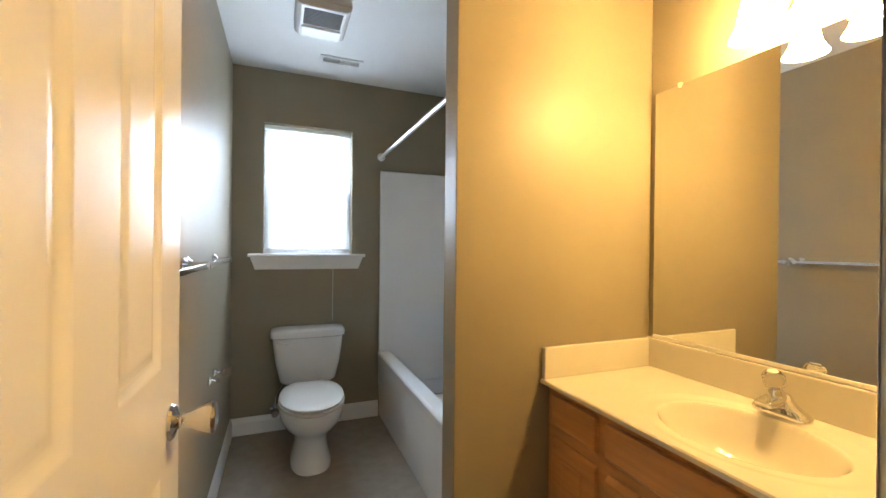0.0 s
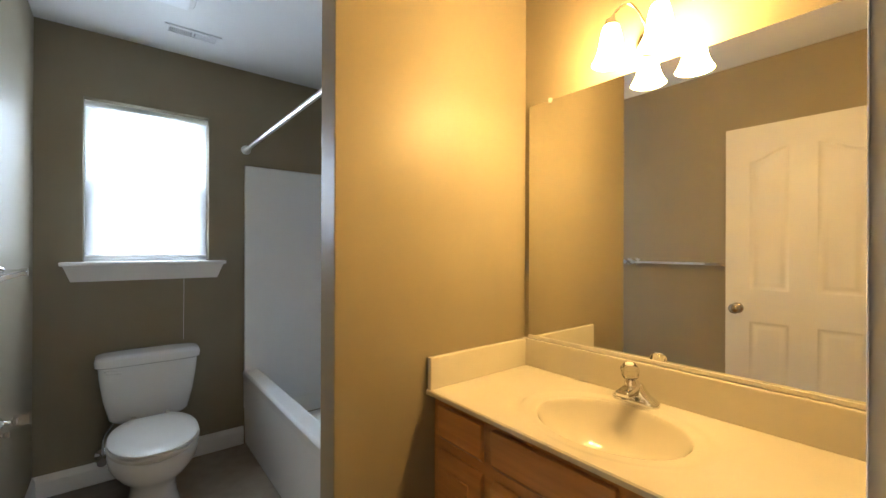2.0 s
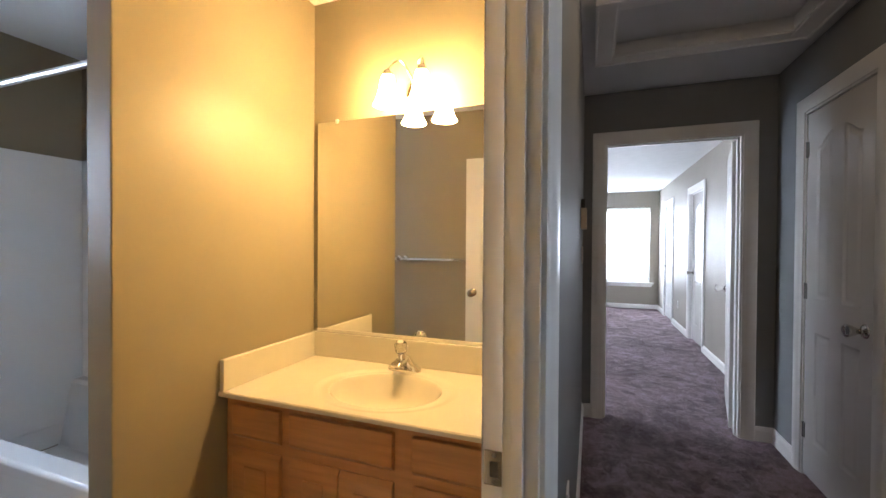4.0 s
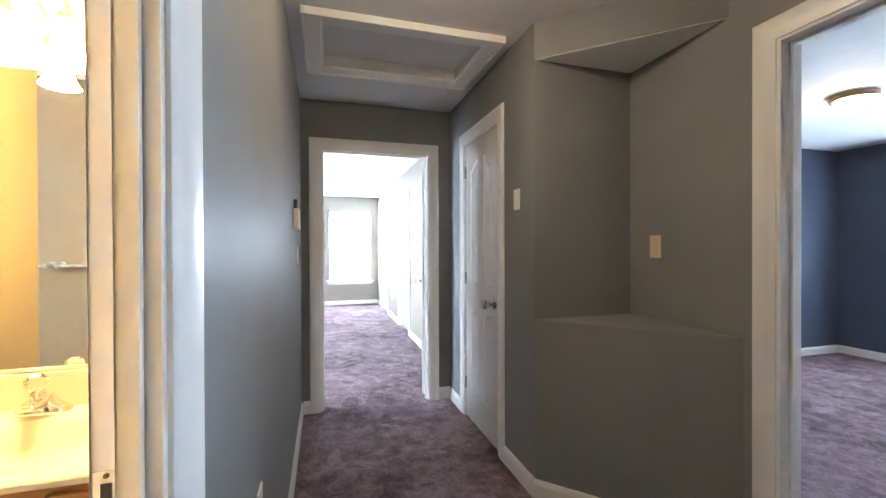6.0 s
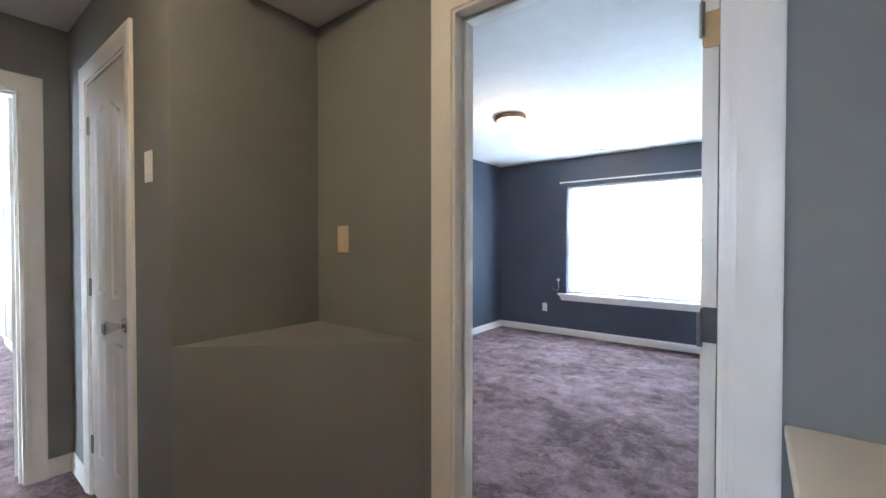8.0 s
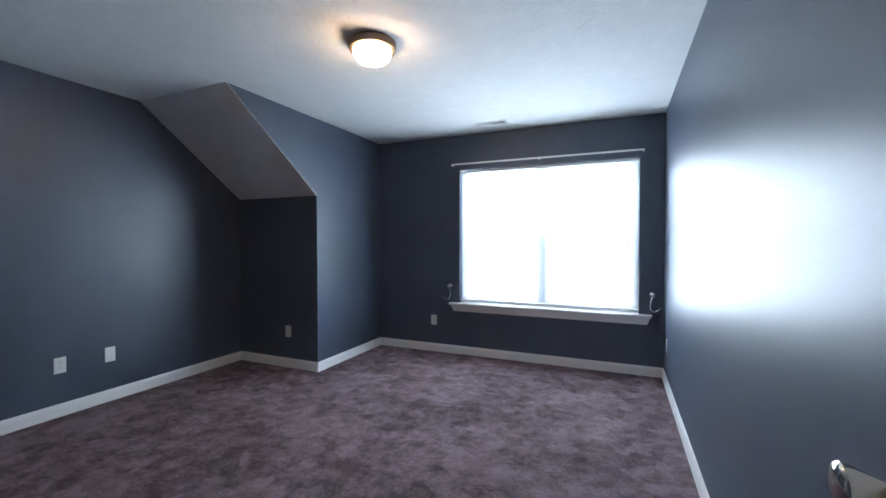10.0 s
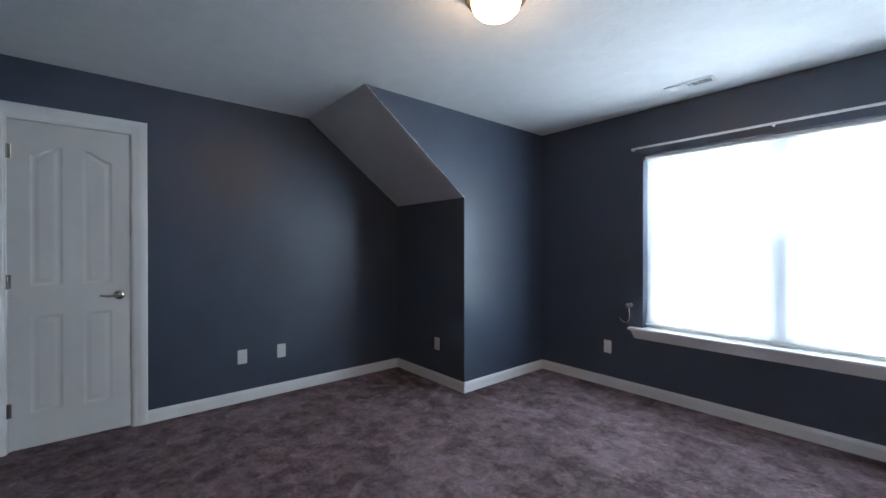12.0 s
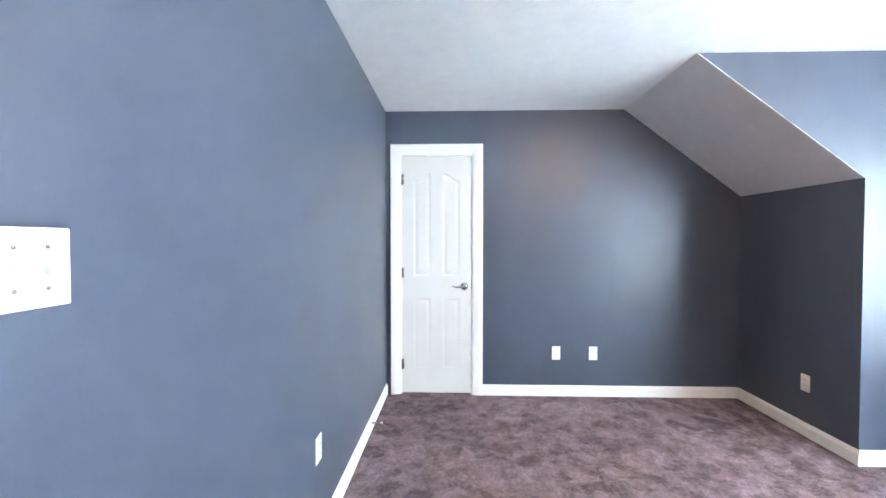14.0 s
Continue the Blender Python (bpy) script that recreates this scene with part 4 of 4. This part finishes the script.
lathe(bm, [(0.036, 0.0), (0.036, 0.004), (0.014, 0.010), (0.014, 0.055), (0.024, 0.057), (0.024, 0.078)], pose(-0.205, -0.002, 0.165, 90), 16)
tube(bm, [(-0.205, -0.062, 0.165), (-0.205, -0.065, 0.22), (-0.20, -0.07, 0.29), (-0.17, -0.08, 0.34), (-0.15, -0.09, 0.378)], 0.006, 8)
lathe(bm, [(0.022, -0.02), (0.027, 0.0), (0.022, 0.02)], pose(-0.205, -0.085, 0.165, 90), 14)
part("supply_valve", bm, CHROME, wc, "chrome water supply valve and riser", smooth=True)

tub = thing("bathtub", pose(1.533, 0.038, 0), "white alcove bathtub with a smooth apron", "bathtub")
tl, tw, th = 1.64, 0.727, 0.479
bm = bmesh.new()
prism(bm, [(0.012, 0.0), (0.0, 0.42), (-0.004, th - 0.012), (0.006, th), (0.085, th), (0.10, th - 0.02), (0.15, 0.10), (0.60, 0.10), (0.655, th - 0.02), (0.67, th), (tw, th), (tw, 0.0)], 0.0, tl, "y")
part("tub", bm, ACRYLIC, tub, bevel=0.006)
for y0, y1 in ((0.0, 0.022), (tl - 0.022, tl)):
    bm = bmesh.new()
    prism(bm, [(0.08, 0.11), (0.68, 0.11), (0.68, th - 0.001), (0.08, th - 0.001)], y0 + 0.001, y1 - 0.001, "y")
    part("end_rim", bm, ACRYLIC, tub, bevel=0.004)
sur = thing("tub_surround", pose(1.533, 0.038, 0.479), "white moulded tub surround wall panels", "tub surround")
for bx in ((0.003, 0.729, tl - 0.025, tl + 0.002, -0.25), (0.003, 0.729, 0.001, 0.018, 0.002), (0.711, 0.727, 0.019, tl - 0.026, 0.002)):
    bm = bmesh.new()
    box(bm, *bx, 1.336)
    part("panel", bm, ACRYLIC, sur, bevel=0.006)
rod = thing("shower_rod", pose(1.545, 0.038, 1.92), "chrome shower curtain rod with end flanges", "shower rod")
bm = bmesh.new()
lathe(bm, [(0.0125, 0.002), (0.0125, 1.638)], pose(0, 0, 0, -90), 16)
part("rod", bm, ROD_METAL, rod, smooth=True)
for y, s in ((0.0, 1), (1.642, -1)):
    bm = bmesh.new()
    lathe(bm, [(0.030, 0.001), (0.030, 0.006), (0.018, 0.014), (0.0135, 0.022)], pose(0, y, 0, -90 * s), 18)
    part("flange", bm, ROD_METAL, rod, smooth=True)


def towel_bar(y0, y1):
    ob = thing("towel_bar", pose(BX0, y0, 1.185), "square chrome towel bar on two wall posts", "towel bar", "towel bars")
    w = y1 - y0
    bm = bmesh.new()
    box(bm, 0.060, 0.076, -0.012, w + 0.012, -0.008, 0.008)
    part("bar", bm, CHROME, ob, bevel=0.0015)
    for y in (0.0, w):
        bm = bmesh.new()
        lathe(bm, [(0.026, 0.0), (0.027, 0.006), (0.020, 0.012), (0.012, 0.020), (0.010, 0.052), (0.014, 0.060), (0.014, 0.078)], pose(0, y, 0, 0, 90, 0), 18)
        part("post", bm, CHROME, ob, smooth=True)


towel_bar(-0.33, 0.255)
towel_bar(0.315, 0.905)
tp = thing("toilet_paper_holder", pose(BX0, 0.80, 0.635), "chrome toilet paper holder without a roll", "paper holder")
for y in (0.0, 0.14):
    bm = bmesh.new()
    lathe(bm, [(0.019, 0.0), (0.020, 0.005), (0.012, 0.010), (0.007, 0.016), (0.007, 0.034), (0.010, 0.037), (0.010, 0.046)], pose(0, y, 0, 0, 90, 0), 16)
    part("post", bm, CHROME, tp, smooth=True)
bm = bmesh.new()
box(bm, 0.036, 0.080, 0.146, 0.150, -0.022, 0.020)
part("arm_plate", bm, CHROME, tp, bevel=0.001)


def register(m, w, d, label, slats=24):
    """A ceiling register: x across, hanging below z = 0."""
    ob = thing("ceiling_vent", m, label, "vent")
    bm = bmesh.new()
    f = 0.022
    box(bm, -w / 2, w / 2, -d / 2, -d / 2 + f, -0.007, 0), box(bm, -w / 2, w / 2, d / 2 - f, d / 2, -0.007, 0)
    box(bm, -w / 2, -w / 2 + f, -d / 2 + f, d / 2 - f, -0.007, 0), box(bm, w / 2 - f, w / 2, -d / 2 + f, d / 2 - f, -0.007, 0)
    box(bm, -0.006, 0.006, -d / 2 + f, d / 2 - f, -0.006, 0)
    part("frame", bm, GRILLE, ob, bevel=0.002)
    bm = bmesh.new()
    box(bm, -w / 2 + f, w / 2 - f, -d / 2 + f, d / 2 - f, -0.0015, -0.0005)
    part("backing", bm, VENT_SHADE, ob)
    for k in range(slats):
        x = -w / 2 + f + (w - 2 * f) * (k + 0.5) / slats
        if abs(x) < 0.009:
            continue
        t = 35 if x < 0 else -35
        bm = bmesh.new()
        box(bm, -0.0008, 0.0008, -d / 2 + f, d / 2 - f, -0.0045, 0.0045, pose(x, 0, -0.006, 0, t, 0))
        part("slat", bm, GRILLE, ob)
    return ob


register(pose(1.207, 1.365, CEIL), 0.262, 0.105, "white steel ceiling register with louvres")
register(pose(2.50, -7.115, CEIL), 0.31, 0.125, "white steel ceiling register near the window")
fan = thing("exhaust_fan", pose(1.045, 0.895, CEIL), "white square bathroom exhaust fan with lamp lens", "exhaust fan")
bm = bmesh.new()
prism(bm, [(-0.135, 0), (0.135, 0), (0.125, -0.03), (0.105, -0.04), (-0.105, -0.04), (-0.125, -0.03)], -0.15, 0.15, "y")
part("cover", bm, GRILLE, fan, bevel=0.006)
bm = bmesh.new()
box(bm, -0.10, 0.10, 0.035, 0.135, -0.050, -0.041)
part("lens", bm, FRAME_VINYL, fan, bevel=0.004)
for k in range(12):
    bm = bmesh.new()
    box(bm, -0.092, 0.092, -0.128 + k * 0.0125, -0.1205 + k * 0.0125, -0.0425, -0.039)
    part("slot", bm, VENT_SHADE, fan)

# ---- hall fittings ----
hat = thing("attic_hatch", pose(3.01, -1.852, HCEIL), "white attic hatch with a moulded trim frame", "attic hatch")
hx, hy, tw2 = 0.335, 0.522, 0.085
for bx in ((-hx, hx, -hy, -hy + tw2), (-hx, hx, hy - tw2, hy), (-hx, -hx + tw2, -hy + tw2, hy - tw2), (hx - tw2, hx, -hy + tw2, hy - tw2)):
    bm = bmesh.new()
    box(bm, *bx, -0.032, 0.0)
    part("trim_board", bm, TRIM, hat, bevel=0.006)
for bx in ((-hx - 0.012, hx + 0.012, -hy - 0.012, -hy), (-hx - 0.012, hx + 0.012, hy, hy + 0.012), (-hx - 0.012, -hx, -hy, hy), (hx, hx + 0.012, -hy, hy)):
    bm = bmesh.new()
    box(bm, *bx, -0.040, 0.0)
    part("edge_moulding", bm, TRIM, hat, bevel=0.003)
for bx in ((-hx + tw2 - 0.004, -hx + tw2 + 0.010, -hy + tw2, hy - tw2), (hx - tw2 - 0.010, hx - tw2 + 0.004, -hy + tw2, hy - tw2), (-hx + tw2 + 0.010, hx - tw2 - 0.010, -hy + tw2 - 0.004, -hy + tw2 + 0.010), (-hx + tw2 + 0.010, hx - tw2 - 0.010, hy - tw2 - 0.010, hy - tw2 + 0.004)):
    bm = bmesh.new()
    box(bm, *bx, -0.024, 0.085)
    part("liner", bm, TRIM, hat)
bm = bmesh.new()
box(bm, -hx + tw2 + 0.002, hx - tw2 - 0.002, -hy + tw2 + 0.002, hy - tw2 - 0.002, 0.045, 0.075)
part("panel", bm, SMOOTH_CEILING, hat, bevel=0.002)


def dome_light(m, label, glass):
    ob = thing("ceiling_light", m, label, "ceiling lamp", "flush dome lamps")
    bm = bmesh.new()
    lathe(bm, [(0.137, 0.0), (0.142, -0.005), (0.142, -0.034), (0.136, -0.044), (0.122, -0.047), (0.110, -0.047)], None, 40)
    part("base_ring", bm, BRONZE, ob, smooth=True)
    bm = bmesh.new()
    lathe(bm, [(0.112, -0.045), (0.111, -0.062), (0.103, -0.086), (0.083, -0.106), (0.052, -0.118), (0.015, -0.123)], None, 40)
    part("glass_dome", bm, glass, ob, "lit frosted glass dome", smooth=True)


dome_light(pose(2.685, -5.265, CEIL), "flush ceiling lamp with bronze ring and lit frosted dome", DOME_GLASS)
dome_light(pose(1.95, -1.85, HCEIL), "flush hall ceiling lamp with lit frosted dome", HALL_GLASS)
plate("light_switch", pose(2.69, -2.465, 1.565, 0, 0, 180), "white rocker switch plate by the closet door", "switch", "rocker", 1)
plate("light_switch", pose(2.313, -3.06, 1.298, 0, 0, 180), "almond rocker switch plate in the corner niche", "switch", "rocker", 1, ALMOND)
plate("light_switch", pose(3.48, HN, 1.25), "white rocker switch plate on the hall wall", "switch", "rocker", 1)
plate("wall_outlet", pose(1.80, HN, 0.60), "white duplex outlet low on the hall wall", "outlet", "outlet", 1)
th_ = thing("thermostat", pose(3.22, HN, 1.50), "almond plastic thermostat box on the hall wall", "thermostat")
bm = bmesh.new()
box(bm, -0.075, 0.075, -0.032, 0, -0.09, 0.03)
part("housing", bm, ALMOND, th_, bevel=0.004)
bm = bmesh.new()
box(bm, -0.05, 0.05, -0.022, 0, 0.032, 0.085)
part("cover", bm, DARK_HINGE, th_, "dark bracket above the box", bevel=0.004)

# ---- bedroom fittings ----
for y in (-4.773, -5.087):
    plate("wall_outlet", pose(RX1, y, 0.37, 0, 0, -90), "white duplex outlet low on the blue wall", "outlet", "outlet" if y > -5 else "blank", 1)
plate("wall_outlet", pose(4.37, -6.305, 0.362, 0, 0, 180), "white duplex outlet on the boxed corner", "outlet", "outlet", 1)
plate("wall_outlet", pose(3.278, RY0, 0.362, 0, 0, 180), "white duplex outlet below the window end", "outlet", "outlet", 1)
plate("wall_outlet", pose(RX0, -7.17, 0.362, 0, 0, 90), "white duplex outlet on the blue side wall", "outlet", "outlet", 1)
plate("wall_outlet", pose(3.275, RY1, 0.43), "white duplex outlet on the blue wall near the closet", "outlet", "outlet", 1)
plate("light_switch", pose(2.097, RY1, 1.30), "white double toggle switch plate on the blue wall", "switch", "switch", 2)
plate("wall_outlet", pose(8.0, FY0, 0.38, 0, 0, 180), "white duplex outlet between the far bedroom doors", "outlet", "outlet", 1)
plate("wall_outlet", pose(FX1, -1.36, 0.36, 0, 0, -90), "white duplex outlet in the far bedroom", "outlet", "outlet", 1)


def tieback(x):
    ob = thing("curtain_tieback", pose(x, RY0, 0.745), "silver curtain tieback hook beside the window", "curtain hook", "curtain hooks")
    bm = bmesh.new()
    lathe(bm, [(0.020, 0.0), (0.021, 0.006), (0.008, 0.012), (0.007, 0.055), (0.020, 0.060), (0.022, 0.066), (0.010, 0.072)], pose(0, 0, 0.02, -90), 16)
    part("post", bm, NICKEL, ob, smooth=True)
    bm = bmesh.new()
    s = 1 if x > 2 else -1
    bend = [(0.0, 0.050, 0.016), (-0.006, 0.055, -0.020), (-0.015, 0.060, -0.055), (-0.017, 0.063, -0.085), (-0.008, 0.065, -0.115), (0.010, 0.067, -0.128), (0.036, 0.069, -0.124), (0.056, 0.070, -0.106), (0.066, 0.070, -0.088)]
    tube(bm, [(s * x, y, z) for x, y, z in bend], [0.006] * 7 + [0.005, 0.004], 10)
    part("hook", bm, NICKEL, ob, smooth=True)


tieback(3.068)
tieback(1.045)
cr = thing("curtain_rail", pose(2.083, RY0, 2.112), "thin white curtain rail above the window", "curtain rail")
bm = bmesh.new()
box(bm, -0.957, 0.957, 0.045, 0.052, -0.009, 0.009)
part("rail", bm, PLASTIC, cr, bevel=0.003)
for x in (-0.957, 0.0, 0.957):
    bm = bmesh.new()
    box(bm, x - 0.006, x + 0.006, 0.0, 0.046, -0.011, 0.011)
    part("bracket", bm, PLASTIC, cr, bevel=0.001)
ds = thing("door_stop", pose(4.35, RY1 - 0.014, 0.055), "small spring door stop on the baseboard", "door stop")
bm = bmesh.new()
lathe(bm, [(0.010, 0.0), (0.007, 0.006), (0.005, 0.01), (0.005, 0.06)], pose(0, 0, 0, 90), 12)
part("spring", bm, CHROME, ds, smooth=True)
bm = bmesh.new()
lathe(bm, [(0.008, 0.060), (0.008, 0.074), (0.005, 0.077)], pose(0, 0, 0, 90), 12)
part("tip", bm, PLASTIC, ds, smooth=True)
